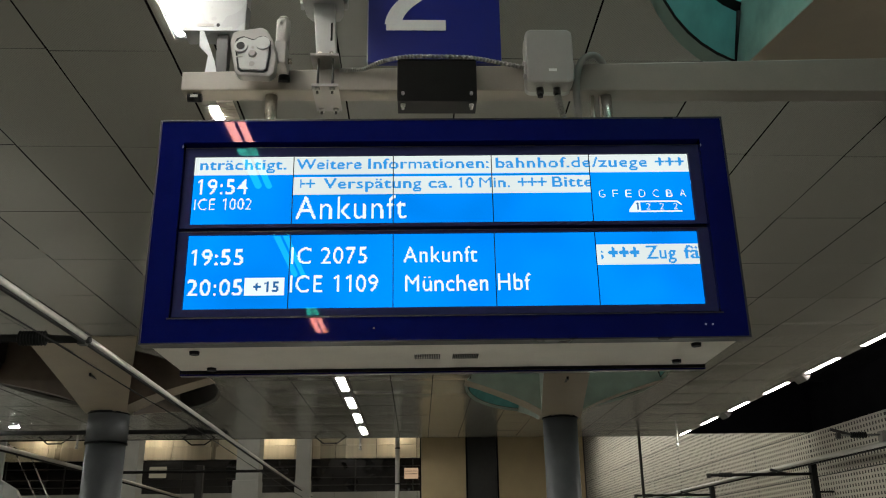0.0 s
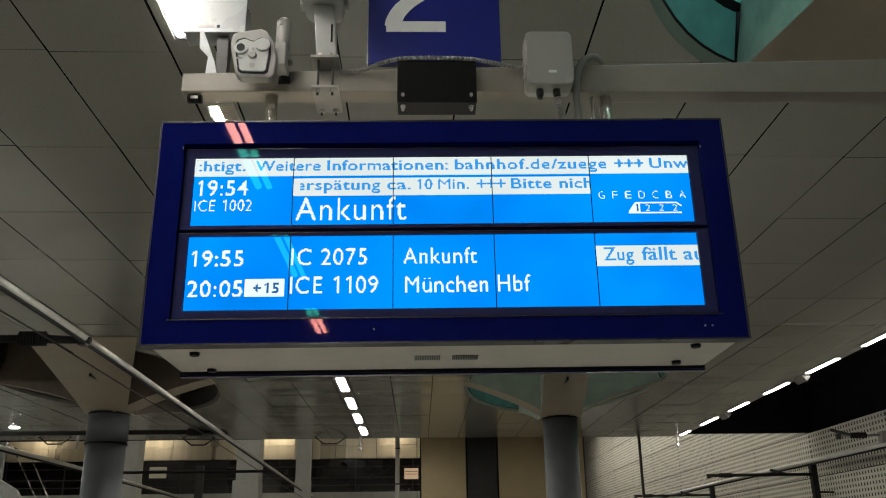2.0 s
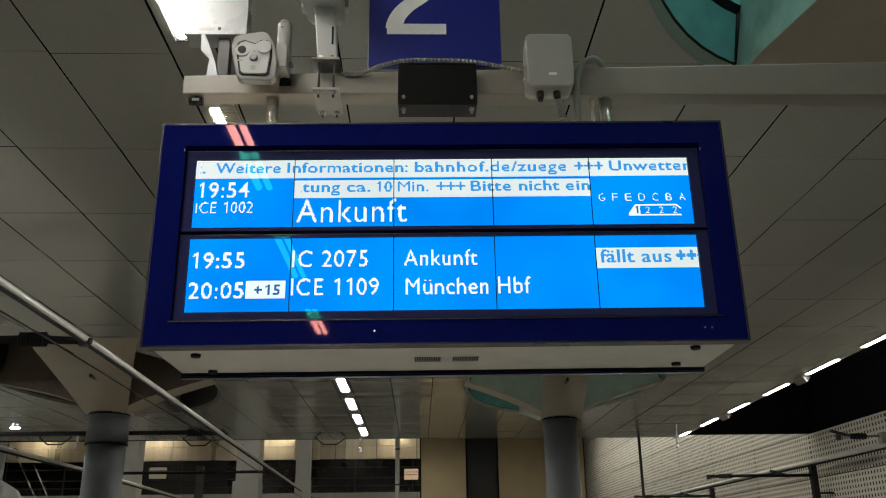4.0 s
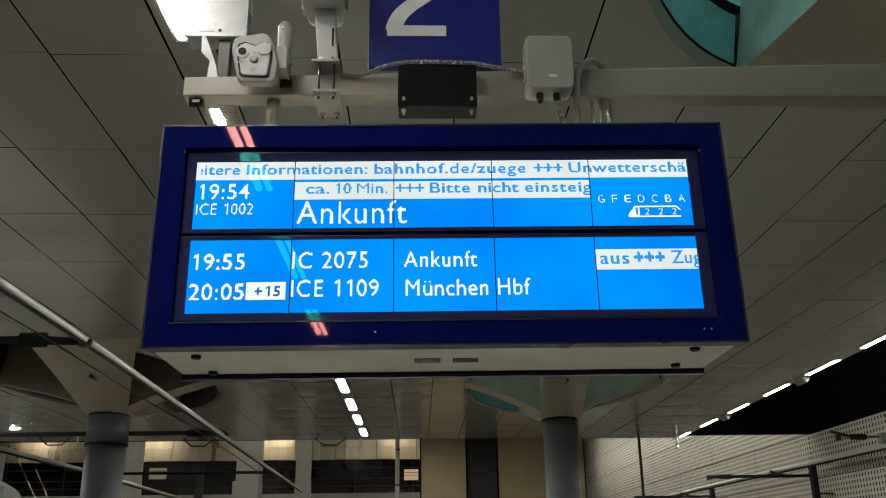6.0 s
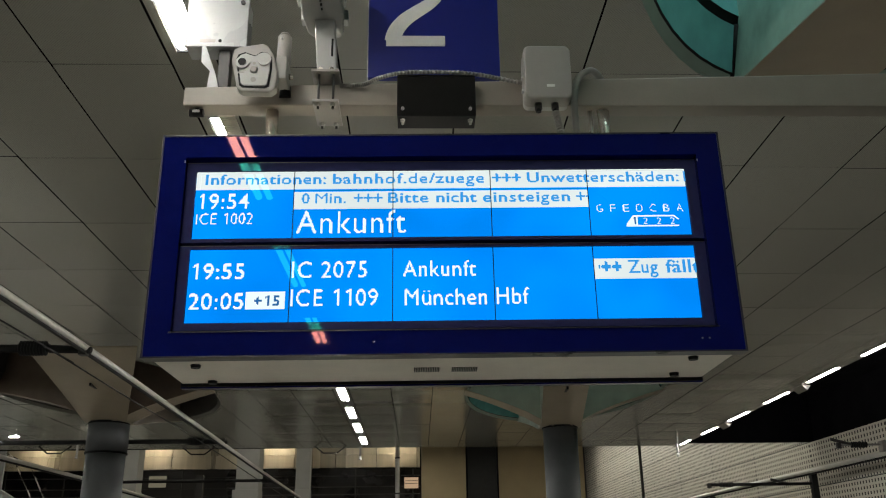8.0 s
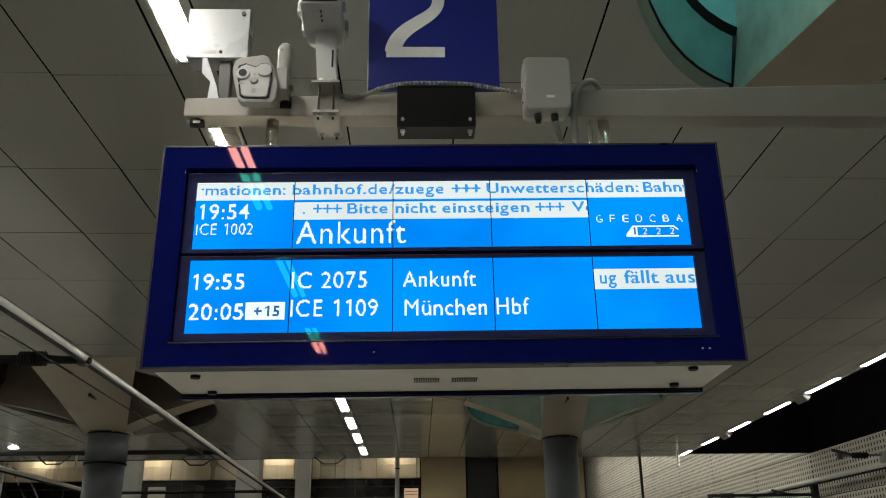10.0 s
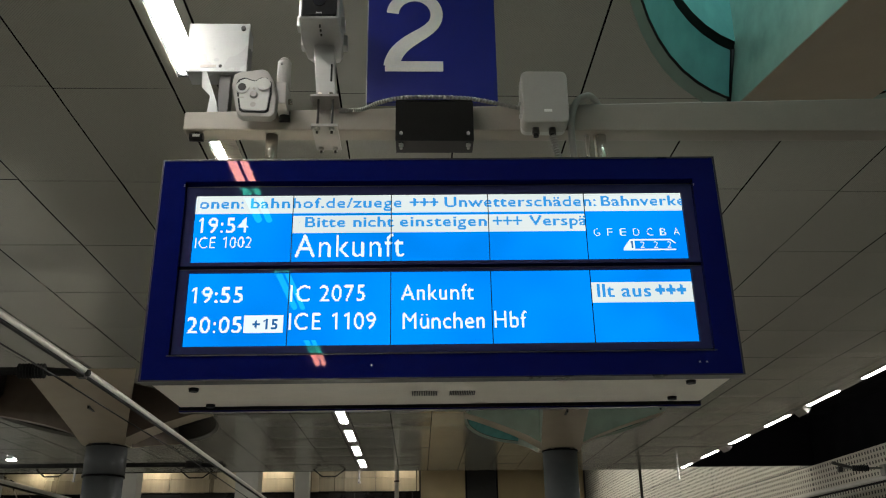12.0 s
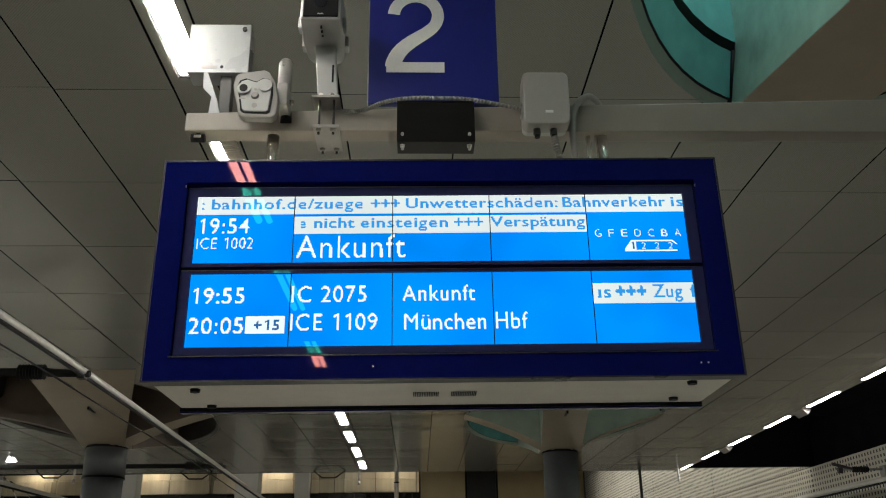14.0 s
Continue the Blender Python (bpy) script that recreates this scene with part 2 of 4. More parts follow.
M_PERF = slotted("acoustic_panel", (0.53, 0.50, 0.43))

ZC = 5.3
# ceiling openings: centre and half width; all are as long
HOLES = ((3.03, 2.05, 2.07), (3.24, 19.3, 2.17), (-6.72, 18.8, 2.28))
RY = 4.1
TUBE_L = [-12.8, -9.9, -7.0, -4.0, -1.15, 1.45, 3.97, 6.57, 9.0, 11.4, 13.8, 16.2, 18.53, 21.08, 23.6, 26.2]
TUBE_R = [-9.1, -6.5, -3.9, -1.3, 1.3, 3.9, 6.5, 9.1, 11.7, 14.3, 16.9, 19.5, 22.2, 24.85, 27.65]
LEN_L, LEN_R = 1.6, 1.6


def drift(x, y):
    """The platform edge leans away a little towards the north."""
    return x + (0.018 * (y - 16) - 0.11 if x > 7.5 else 0.0)


# ---- structure ----
def build_floor():
    fl = link_mesh("floor", boxed(-2.7, 9.0, -14, 70, -0.9, 0), M_FLOOR)
    tagged(fl, "pale granite station platform floor", "floor", kind="structure")
    # unseen, and paler than the main floor to bounce light at the ceiling
    fl = link_mesh("floor_2", boxed(-24, -9.2, -14, 70, -0.9, 0), M_FLOOR2)
    tagged(fl, "unseen floor of the next platform, pale to bounce light", "floor", kind="structure")
    gr = link_mesh("ground", boxed(-40, 40, -14.4, 90, -1.2, -0.9), M_BALLAST)
    tagged(gr, "dark ballast track bed", "ground", kind="structure")


def build_ceiling():
    xs = [-15.0, -14.0, -13.05, -12.1, -11.15, -10.2, -9.25, -8.3, -7.35, -6.45, -5.55, -4.63, -3.68, -2.76, -1.85, -1.50, -0.59, 0.32, 1.29, 2.28, 3.165, 4.14, 5.15, 6.12, 7.1, 8.05, 8.32, 8.565]
    bm = bmesh.new()
    gap = 0.008

    def quad(p):
        vs = [bm.verts.new(q) for q in p]
        bm.faces.new(vs)

    for i in range(len(xs) - 1):
        x0, x1 = xs[i] + gap, xs[i + 1] - gap
        slot = x1 - x0 < 0.5
        z = ZC
        ys = [5.80 + 1.64 * k for k in range(-12, 15)]
        if slot:
            lamps, size = (TUBE_L, LEN_L) if x0 < 0 else (TUBE_R, LEN_R)
            if x0 < 0 or x0 > 8.2:
                stops = [-13.5] + [v for y in lamps for v in (y, y + size)] + [28.7]
                for a, b in zip(stops[0::2], stops[1::2]):
                    quad([(drift(px, py), py, ZC) for px, py in ((x0, a), (x0, b), (x1, b), (x1, a))])
                continue
        for k in range(len(ys) - 1):
            sk = 0.03 * (x0 + x1) / 2
            y0, y1 = ys[k] + sk + gap * 0.5, min(ys[k + 1] + sk - gap * 0.5, 29.2 + 0.05 * x0)
            if y1 <= y0:
                continue
            tx, ty = random.uniform(-0.004, 0.004), random.uniform(-0.003, 0.003)
            mx_, my_ = (x0 + x1) / 2, (y0 + y1) / 2
            n = 1
            if any(abs((x0 + x1) / 2 - cx) < rx + 0.6 and y1 > cy - RY and y0 < cy + RY for cx, cy, rx in HOLES):
                n = 12
            if n == 1:
                sag, rows = random.uniform(0.002, 0.008), []
                for k2 in range(9):
                    v = k2 / 8
                    py = y0 + (y1 - y0) * v
                    rows.append([bm.verts.new((drift(px, py), py, z + tx * (px - mx_) + ty * (py - my_) - sag * (1 - (2 * v - 1) ** 4))) for px in (x0, x1)])
                for p, q in zip(rows, rows[1:]):
                    bm.faces.new((p[0], q[0], q[1], p[1])).smooth = True
                continue
            for s in range(n):
                a, b = x0 + (x1 - x0) * s / n, x0 + (x1 - x0) * (s + 1) / n
                spans = [[(y0, y1), (y0, y1)]]
                for cx, cy, rx in HOLES:
                    ha = RY * math.sqrt(max(0.0, 1 - ((a - cx) / rx) ** 2))
                    hb = RY * math.sqrt(max(0.0, 1 - ((b - cx) / rx) ** 2))
                    if ha == 0 and hb == 0 or y1 <= cy - RY or y0 >= cy + RY:
                        continue
                    spans = [[(y0, min(max(cy - ha, y0), y1)), (y0, min(max(cy - hb, y0), y1))],
                             [(max(min(cy + ha, y1), y0), y1), (max(min(cy + hb, y1), y0), y1)]]
                for (a0, a1), (b0, b1) in spans:
                    if a1 - a0 < 1e-4 and b1 - b0 < 1e-4:
                        continue
                    quad([(drift(px, py), py, z + tx * (px - mx_) + ty * (py - my_)) for px, py in ((a, a0), (a, a1), (b, b1), (b, b0))])
    bmesh.ops.remove_doubles(bm, verts=bm.verts, dist=1e-5)
    quad([(drift(8.572, y), y, zz) for y, zz in ((-14, ZC + 0.10), (29.6, ZC + 0.10), (29.6, ZC + 0.3), (-14, ZC + 0.3))])
    ob = link_mesh("ceiling", bm, M_CEIL)
    tagged(ob, "grey perforated metal panel ceiling with dark joints", "ceiling", kind="structure")
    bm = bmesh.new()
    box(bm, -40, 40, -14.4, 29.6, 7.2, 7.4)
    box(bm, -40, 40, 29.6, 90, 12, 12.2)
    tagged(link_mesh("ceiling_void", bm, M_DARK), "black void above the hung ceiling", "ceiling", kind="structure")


def lining(z0, z1, k0, k1, rx, off):
    bm = bmesh.new()
    n = 72
    lo, hi = [], []
    for k in range(n):
        a = 2 * math.pi * k / n
        lo.append(bm.verts.new((off + rx * k0 * math.cos(a), RY * k0 * math.sin(a), z0)))
        hi.append(bm.verts.new((off + rx * k1 * math.cos(a), RY * k1 * math.sin(a), z1)))
    for k in range(n):
        bm.faces.new((lo[k], lo[(k + 1) % n], hi[(k + 1) % n], hi[k])).smooth = True
    return bm


def build_column(cx, cy, r, ztop, lit, label, hole, tilt=0.0):
    rx, off = HOLES[hole][2], HOLES[hole][0] - cx
    root = empty("column", pose(cx, cy, 0))
    tagged(root, label, "column", group="platform columns")
    lin = M_TEAL if lit else M_LININGSHADE
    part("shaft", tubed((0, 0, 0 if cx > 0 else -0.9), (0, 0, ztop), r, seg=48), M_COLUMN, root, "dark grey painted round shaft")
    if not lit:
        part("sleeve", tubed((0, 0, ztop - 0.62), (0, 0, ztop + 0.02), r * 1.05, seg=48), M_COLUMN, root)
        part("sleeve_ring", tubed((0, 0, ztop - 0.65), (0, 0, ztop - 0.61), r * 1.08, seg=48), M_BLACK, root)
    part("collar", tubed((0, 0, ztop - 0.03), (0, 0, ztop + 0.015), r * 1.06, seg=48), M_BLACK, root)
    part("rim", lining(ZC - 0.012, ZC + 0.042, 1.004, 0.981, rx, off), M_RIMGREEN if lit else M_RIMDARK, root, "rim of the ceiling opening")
    part("rim_joint", lining(ZC + 0.042, ZC + 0.05, 0.981, 0.976, rx, off), M_BLACK, root)
    part("opening_lining", lining(ZC + 0.05, ZC + 0.37, 0.975, 0.935, rx, off), lin, root, "curved glossy lining of the ceiling opening")
    part("joint_band", lining(ZC + 0.37, ZC + 0.42, 0.935, 0.92, rx, off), M_BLACK, root)
    part("upper_lining", lining(ZC + 0.42, ZC + 1.75, 0.92, 0.90, rx, off), lin, root)
    bm = bmesh.new()
    bm.faces.new([bm.verts.new((off + rx * 0.9 * math.cos(2 * math.pi * k / 48), RY * 0.9 * math.sin(2 * math.pi * k / 48), ZC + 1.75)) for k in range(48)])
    part("shaft_top", bm, (M_SHAFTLIGHT if cy < 10 else M_SHAFTDIM) if lit else M_LININGSHADE, root, "glow of the lit level above" if lit else "")
    for dx, dy, length in ((0, -1, RY), (0, 1, RY), (-1, 0, rx - off), (1, 0, rx + off)):
        wi, wo = (0.44, 0.46) if dy else (r * 0.95, 0.42)
        px, py = -dy, dx

        lean = tilt if dy < 0 else 0.0
        if lean > 0:
            wo = 0.95
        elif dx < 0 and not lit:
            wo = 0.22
        elif cy < 10 and dy > 0:
            wo = 0.51

        def at(s, k, z):
            if lean:
                u = max(0.0, s - r * 0.6) / (length - r * 0.6)
                return (lean * u - (wi + (wo - wi) * u) * -k, dy * s, z)
            w = wi + (wo - wi) * max(0.0, s - r * 0.6) / (length - r * 0.6)
            across = py * w * k
            if dx and across > 0:
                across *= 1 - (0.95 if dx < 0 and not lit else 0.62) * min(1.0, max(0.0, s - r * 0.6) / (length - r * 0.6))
            return (dx * s + px * w * k, dy * s + across, z)

        bm = bmesh.new()
        steps = [0.0, r * 0.6, r * 1.1] + [r * 1.1 + (length + 0.03 - r * 1.1) * q / 5 for q in range(1, 6)]

        def low(s):
            u = min(1.0, max(0.0, (s - r * 0.8) / (length - r * 0.8)))
            return ztop + (ZC - 0.015 - ztop) * (u ** (0.9 if dy else 0.55 if dx < 0 and not lit else 0.72))

        rows = [[bm.verts.new(at(s, k, low(s) + h)) for k, h in ((-1, 0), (1, 0), (1, 0.02), (-1, 0.02))] for s in steps]
        for a, b in zip(rows, rows[1:]):
            for k in range(4):
                bm.faces.new((a[k], a[(k + 1) % 4], b[(k + 1) % 4], b[k]))
        bm.faces.new(rows[0])
        bm.faces.new(rows[-1])
        bmesh.ops.recalc_face_normals(bm, faces=bm.faces)
        # on the unlit head the west arm's shade is put into its colour
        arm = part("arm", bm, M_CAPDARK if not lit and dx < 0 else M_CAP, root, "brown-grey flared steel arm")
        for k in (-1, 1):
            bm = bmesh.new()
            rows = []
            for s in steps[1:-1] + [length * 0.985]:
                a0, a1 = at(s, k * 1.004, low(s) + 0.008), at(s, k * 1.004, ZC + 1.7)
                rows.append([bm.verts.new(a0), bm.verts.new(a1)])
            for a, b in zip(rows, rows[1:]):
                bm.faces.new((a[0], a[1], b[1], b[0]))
            part("cheek", bm, (M_CHEEK if cy < 10 else M_CHEEKDIM) if lit else M_CAPDARK, arm, "pale green side plate" if lit else "brown side plate, colour darkened for shade")
            if lit:
                def edge(kk):
                    w, a, b = wo * 1.01, (rx if dy else RY), (RY if dy else rx)
                    return b * kk * math.sqrt(1 - (w / (a * kk)) ** 2) + dx * off - 0.012
                e0, e1, e2 = (at(edge(kk), k * 1.015, ZC + h) for kk, h in ((0.985, 0.03), (0.935, 0.38), (0.905, 1.6)))
                part("corner_joint", tubed(e0, e1, 0.026, seg=8), M_BLACK, arm)
                part("corner_joint", tubed(e1, e2, 0.018, seg=8), M_BLACK, arm)
        if dy:
            mid = length * 0.55
            part("slot_mark", boxed(lean * 0.5 - 0.02, lean * 0.5 + 0.02, dy * mid - 0.17, dy * mid + 0.17, low(mid) - 0.03, low(mid) + 0.03), M_BLACK, arm)
    return root


def wall(name, label, material, *b):
    return tagged(link_mesh(name, boxed(*b), material), label, "wall", kind="structure")


def build_walls():
    wall("wall_south", "plain beige wall closing the platform hall", M_CONCRETE, -40, 40, -14.8, -14.4, -1.2, 7.4)
    wall("wall_west", "plain grey wall closing the hall", M_CONCRETE, -40.4, -40, -14.8, 90, -1.2, 12)
    wall("wall_north", "dark far end wall of the hall", M_GLAZE, -40, 40, 90, 90.4, -1.2, 12)
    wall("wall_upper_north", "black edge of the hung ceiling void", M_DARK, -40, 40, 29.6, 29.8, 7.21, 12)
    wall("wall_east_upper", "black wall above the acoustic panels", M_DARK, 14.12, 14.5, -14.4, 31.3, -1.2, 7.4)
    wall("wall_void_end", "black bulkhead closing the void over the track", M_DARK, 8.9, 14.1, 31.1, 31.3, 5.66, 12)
    # the front bulkhead is added to stop hall light showing through panel joints
    wall("wall_void_front", "unseen black bulkhead added to keep hall light out of the ceiling void", M_DARK, -40, 8.9, 29.74, 29.76, 5.43, 7.2)
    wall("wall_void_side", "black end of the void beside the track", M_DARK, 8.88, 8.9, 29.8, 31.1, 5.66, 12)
    e = wall("wall_east", "pale slotted acoustic panel wall beside the track", M_GUNMETAL, 14.06, 14.12, -14.4, 31.3, -1.2, 5.66)
    bm = boxed(0, 0.05, 0.006, 5.394, 0.020, 1.530)
    first = part("panel", bm, M_PERF, e)
    for i in range(4):
        for k in range(3):
            p = first if i == 0 and k == 0 else first.copy()
            if p is not first:
                scene.collection.objects.link(p)
            p.matrix_basis = pose(14.0 + 0.004 * ((i * 7 + k * 3) % 3), 31.3 - 5.4 * (i + 1), 4.11 - 1.55 * k)
    f = link_mesh("wall_east_far", boxed(0.06, 0.2, 0, 46, -1.2, 12), M_GUNMETAL)
    f.matrix_basis = pose(14.0, 31.3, 0)
    tagged(f, "pale slotted acoustic wall running on behind the tracks", "wall", kind="structure")
    for i in range(8):
        for k in range(7):
            p = first.copy()
            scene.collection.objects.link(p)
            p.parent = f
            p.matrix_basis = pose(0.003 * ((i * 5 + k) % 3), 5.4 * i, 10.31 - 1.55 * k)
    wall("wall_stair", "beige plastered stair enclosure wall", M_WALL, 0.12, 1.60, 30, 34, 0, 12)
    wall("wall_stair_2", "beige plastered stair enclosure wall", M_WALL, 2.70, 5.6, 30, 34, 0, 12)
    wall("wall_stair_recess", "dark brown recessed panel between the stair walls", M_GUNMETAL, 1.66, 2.64, 30.12, 30.3, 0, 12)
    tagged(link_mesh("trim", boxed(1.60, 1.66, 29.98, 30.2, 0, 12), M_BLACK), "black edge trim", "trim", kind="structure")
    tagged(link_mesh("trim", boxed(2.64, 2.70, 29.98, 30.2, 0, 12), M_BLACK), "black edge trim", "trim", kind="structure")
    g = wall("wall_gallery", "dark glazed gallery front below a champagne fascia", M_GLAZE, -40, 2.0, 45.3, 45.5, -1.2, 12)
    n = 0
    x = -39.0
    while x < 0.05:
        w = 2.05
        part("fascia_panel", boxed(x, min(x + w - 0.03, 0.08), 45.0, 45.28, 6.36, 7.0), M_FASCIA, g)
        part("fascia_panel", boxed(x, min(x + w - 0.03, 0.08), 45.05, 45.28, 7.02, 9.0), M_FASCIA, g)
        part("parapet_panel", boxed(x, min(x + w - 0.02, 0.08), 45.0, 45.28, 2.5, 4.72), M_CONCRETE, g)
        x += w
    for z in (5.05, 5.42, 5.95):
        part("mullion", boxed(-39, 0.1, 45.18, 45.24, z, z + 0.05), M_GUNMETAL, g)
    for k in range(14):
        part("mullion", boxed(-38 + 2.9 * k, -37.94 + 2.9 * k, 45.2, 45.26, 4.72, 6.36), M_GUNMETAL, g)


def build_hall_light(x, y, z):
    root = empty("unseen_downlight", pose(x, y, z))
    tagged(root, "warm downlight out of view over the hall, lit", "ceiling light", group="gallery downlights")
    part("lens", boxed(-0.35, 0.35, -0.15, 0.15, -0.04, 0), M_HALLWALL if x > 5 else M_HALLHIGH if y < 44 else M_HALL, root)
    part("body", boxed(-0.4, 0.4, -0.2, 0.2, 0.0, 12.0 - z), M_WHITE, root)


def build_strip(x, starts, length):
    east = x > 7.5
    for y in starts:
        lean = 0.043 + 0.0185 * (y + 0.8) if not east and y < 3 else 0
        root = empty("strip_light", pose(drift(x, y + length / 2) + lean, y, ZC, 0, 0, -1.03 if east else 0))
        tagged(root, "recessed twin fluorescent tube strip light, lit", "ceiling light", group="strip lights")
        off, rad = (0.034, 0.027) if east else (0.055, 0.036) if y < 3 else (0.046, 0.043)
        wide = off + rad + 0.006
        for dx in (-off, off):
            part("tube", tubed((dx, 0.05, 0.032), (dx, length - 0.05, 0.032), rad, seg=12), M_TUBE, root)
        bm = bmesh.new()
        box(bm, -wide - 0.004, -wide, 0, length, 0.002, 0.11)
        box(bm, wide, wide + 0.004, 0, length, 0.085 if east else 0.002, 0.11)
        box(bm, -wide, wide, 0, length, 0.102, 0.11)
        box(bm, -wide, wide, 0, 0.008, 0.002, 0.102)
        box(bm, -wide, wide, length - 0.008, length, 0.002, 0.102)
        part("trough", bm, M_TROUGH, root, "grey metal trough")
        part("flange", boxed(-0.165, -wide - 0.003, 0, length, -0.003, 0.001), M_CEIL, root, "ceiling-coloured flange")
        if not east:
            part("flange", boxed(wide + 0.003, 0.165, 0, length, -0.003, 0.001), M_CEIL, root, "ceiling-coloured flange")


def build_louvre(x, y0, y1):
    root = empty("louvre", pose(x, y0, ZC - 0.016))
    tagged(root, "ribbed grey metal louvre beside the strip light", "louvre")
    part("backing", boxed(-0.066, 0.066, 0.0, y1 - y0, 0.002, 0.006), M_CASE, root)
    for k in range(int((y1 - y0) / 0.04)):
        part("slat", boxed(-0.065, 0.065, k * 0.04, k * 0.04 + 0.022, -0.012, 0.0018), M_CASE, root)


build_floor()
build_ceiling()
build_walls()
HEAD = "round grey steel column with a four-armed flared head in a teal ceiling opening"
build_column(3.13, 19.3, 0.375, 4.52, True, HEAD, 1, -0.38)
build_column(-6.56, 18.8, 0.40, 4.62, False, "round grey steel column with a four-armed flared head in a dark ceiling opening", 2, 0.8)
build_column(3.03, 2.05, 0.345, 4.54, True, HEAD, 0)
build_strip(-1.675, TUBE_L, LEN_L)
build_strip(8.49, TUBE_R, LEN_R)
for k in range(25):
    root = empty("batten_light", pose(-11.53, 26.75 - 1.28 * k, ZC))
    tagged(root, "short fluorescent batten light over the next platform, lit", "ceiling light", group="batten lights")
    part("lens", boxed(-0.12, 0.12, -0.04, 0.04, -0.012, -0.004), M_BATTEN, root)
    part("batten", boxed(-0.16, 0.16, -0.08, 0.08, -0.004, 0.04), M_TROUGH, root)
build_louvre(-1.60, 6.40, 8.2)
for hx in (-18.8, -13.1, -7.1, -1.1):
    build_hall_light(hx, 44.5, 7.85)
# unseen fill lamps, added to brighten the hall and the track wall
for hx, hy in ((-16, 33), (-10, 36), (-4, 34), (10.6, 33), (10.6, 38), (10.6, 43), (10.6, 48), (10.6, 53), (10.6, 58), (10.6, 62), (10.6, 67)):
    build_hall_light(hx, hy, 8.6 if hx < 5 else 10.6)

# ---- display board ----
BOARD = pose(0.119, 3.479, 3.033, -0.39, -0.22, -0.47)
GLYPHS = {}


def glyph(ch, bold):
    """Flat mesh of one character, standing upright, and its advance, at size 1."""
    key = (ch, bold)
    if key in GLYPHS:
        return GLYPHS[key]
    widths = []
    mesh = None
    for body in (ch + "I", "I", ch):
        cu = bpy.data.curves.new("glyph", "FONT")
        cu.body = body
        cu.offset = 0.0 if "M" in body else bold
        cu.resolution_u = 6 if bold < 0.01 else 3
        ob = new("glyph", cu)
        bpy.context.view_layer.update()
        me = bpy.data.meshes.new_from_object(ob.evaluated_get(bpy.context.evaluated_depsgraph_get()))
        xs = [v.co.x for v in me.vertices]
        widths.append(max(xs) if xs else 0.0)
        bpy.data.objects.remove(ob)
        bpy.data.curves.remove(cu)
        if body == ch:
            mesh = me
    if ch == "1":
        w = 0.045 + bold * 0.8
        pts = [(0.30 - w, 0), (0.30 + w, 0), (0.30 + w, 0.70), (0.30 - w * 0.4, 0.70), (0.30 - w, 0.585), (0.30 - w, 0.585), (0.13, 0.50), (0.13, 0.59)]
        mesh = bpy.data.meshes.new("one")
        mesh.from_pydata([(x, y, 0) for x, y in pts], [], [(0, 1, 2, 3, 4), (3, 7, 6, 5)])
        widths = [0.50, 0.0, 0.5]
    GLYPHS[key] = (mesh, widths[0] - widths[1])
    return GLYPHS[key]


def laid_out(text, bold, track=0.0):
    pen, out = 0.0, []
    for ch in text:
        me, adv = glyph(ch, bold)
        out.append((ch, pen, me))
        pen += adv + track
    return out


def span(rows):
    lo = min(p + v.co.x for _, p, me in rows for v in me.vertices)
    hi = max(p + v.co.x for _, p, me in rows for v in me.vertices)
    return lo, hi


CAP = 0.70


def dots(me, x, sx, sz, dot):
    """Runs (first, last, row) of the screen dots that a character covers by half."""
    me.calc_loop_triangles()
    co = np.array([(v.co.x * sx + x, v.co.y * sz) for v in me.vertices])
    tri = co[np.array([t.vertices[:] for t in me.loop_triangles])]
    i0, j0 = int(math.floor(co[:, 0].min() / dot)), int(math.floor(co[:, 1].min() / dot))
    ni, nj = int(math.ceil(co[:, 0].max() / dot)) - i0, int(math.ceil(co[:, 1].max() / dot)) - j0
    n = 4
    px = (i0 + (np.arange(ni * n) + 0.5) / n) * dot
    pz = (j0 + (np.arange(nj * n) + 0.5) / n) * dot
    gx, gz = np.meshgrid(px, pz)
    inside = np.zeros(gx.shape, bool)
    for a, b, c in tri:
        e = [(q[0] - p[0]) * (gz - p[1]) - (q[1] - p[1]) * (gx - p[0]) for p, q in ((a, b), (b, c), (c, a))]
        inside |= ((e[0] >= 0) & (e[1] >= 0) & (e[2] >= 0)) | ((e[0] <= 0) & (e[1] <= 0) & (e[2] <= 0))
    on = inside.reshape(nj, n, ni, n).mean(axis=(1, 3)) > 0.46
    runs = []
    for j in range(nj):
        i = 0
        while i < ni:
            k = i
            while k < ni and on[j, k]:
                k += 1
            if k > i:
                runs.append((i0 + i, i0 + k, j0 + j))
            i = k + 1
    return runs


def text_line(text, x0, x1, base, cap, y, material, parent, bold=0.012):
    rows = laid_out(text, bold, 0.05)
    lo, hi = span(rows)
    sx, sz = (x1 - x0) / (hi - lo), cap / CAP
    dot = cap / max(9, round(cap / 0.0048))
    for ch, pen, me in rows:
        if not me.polygons:
            continue
        bm = bmesh.new()
        for i0, i1, j in dots(me, x0 + (pen - lo) * sx, sx, sz, dot):
            bm.faces.new([bm.verts.new((i * dot, y, base + k * dot)) for i, k in ((i0, j), (i1, j), (i1, j + 1), (i0, j + 1))])
        part("digit" if ch.isdigit() else "letter", bm, material, parent)


TICKERS = []


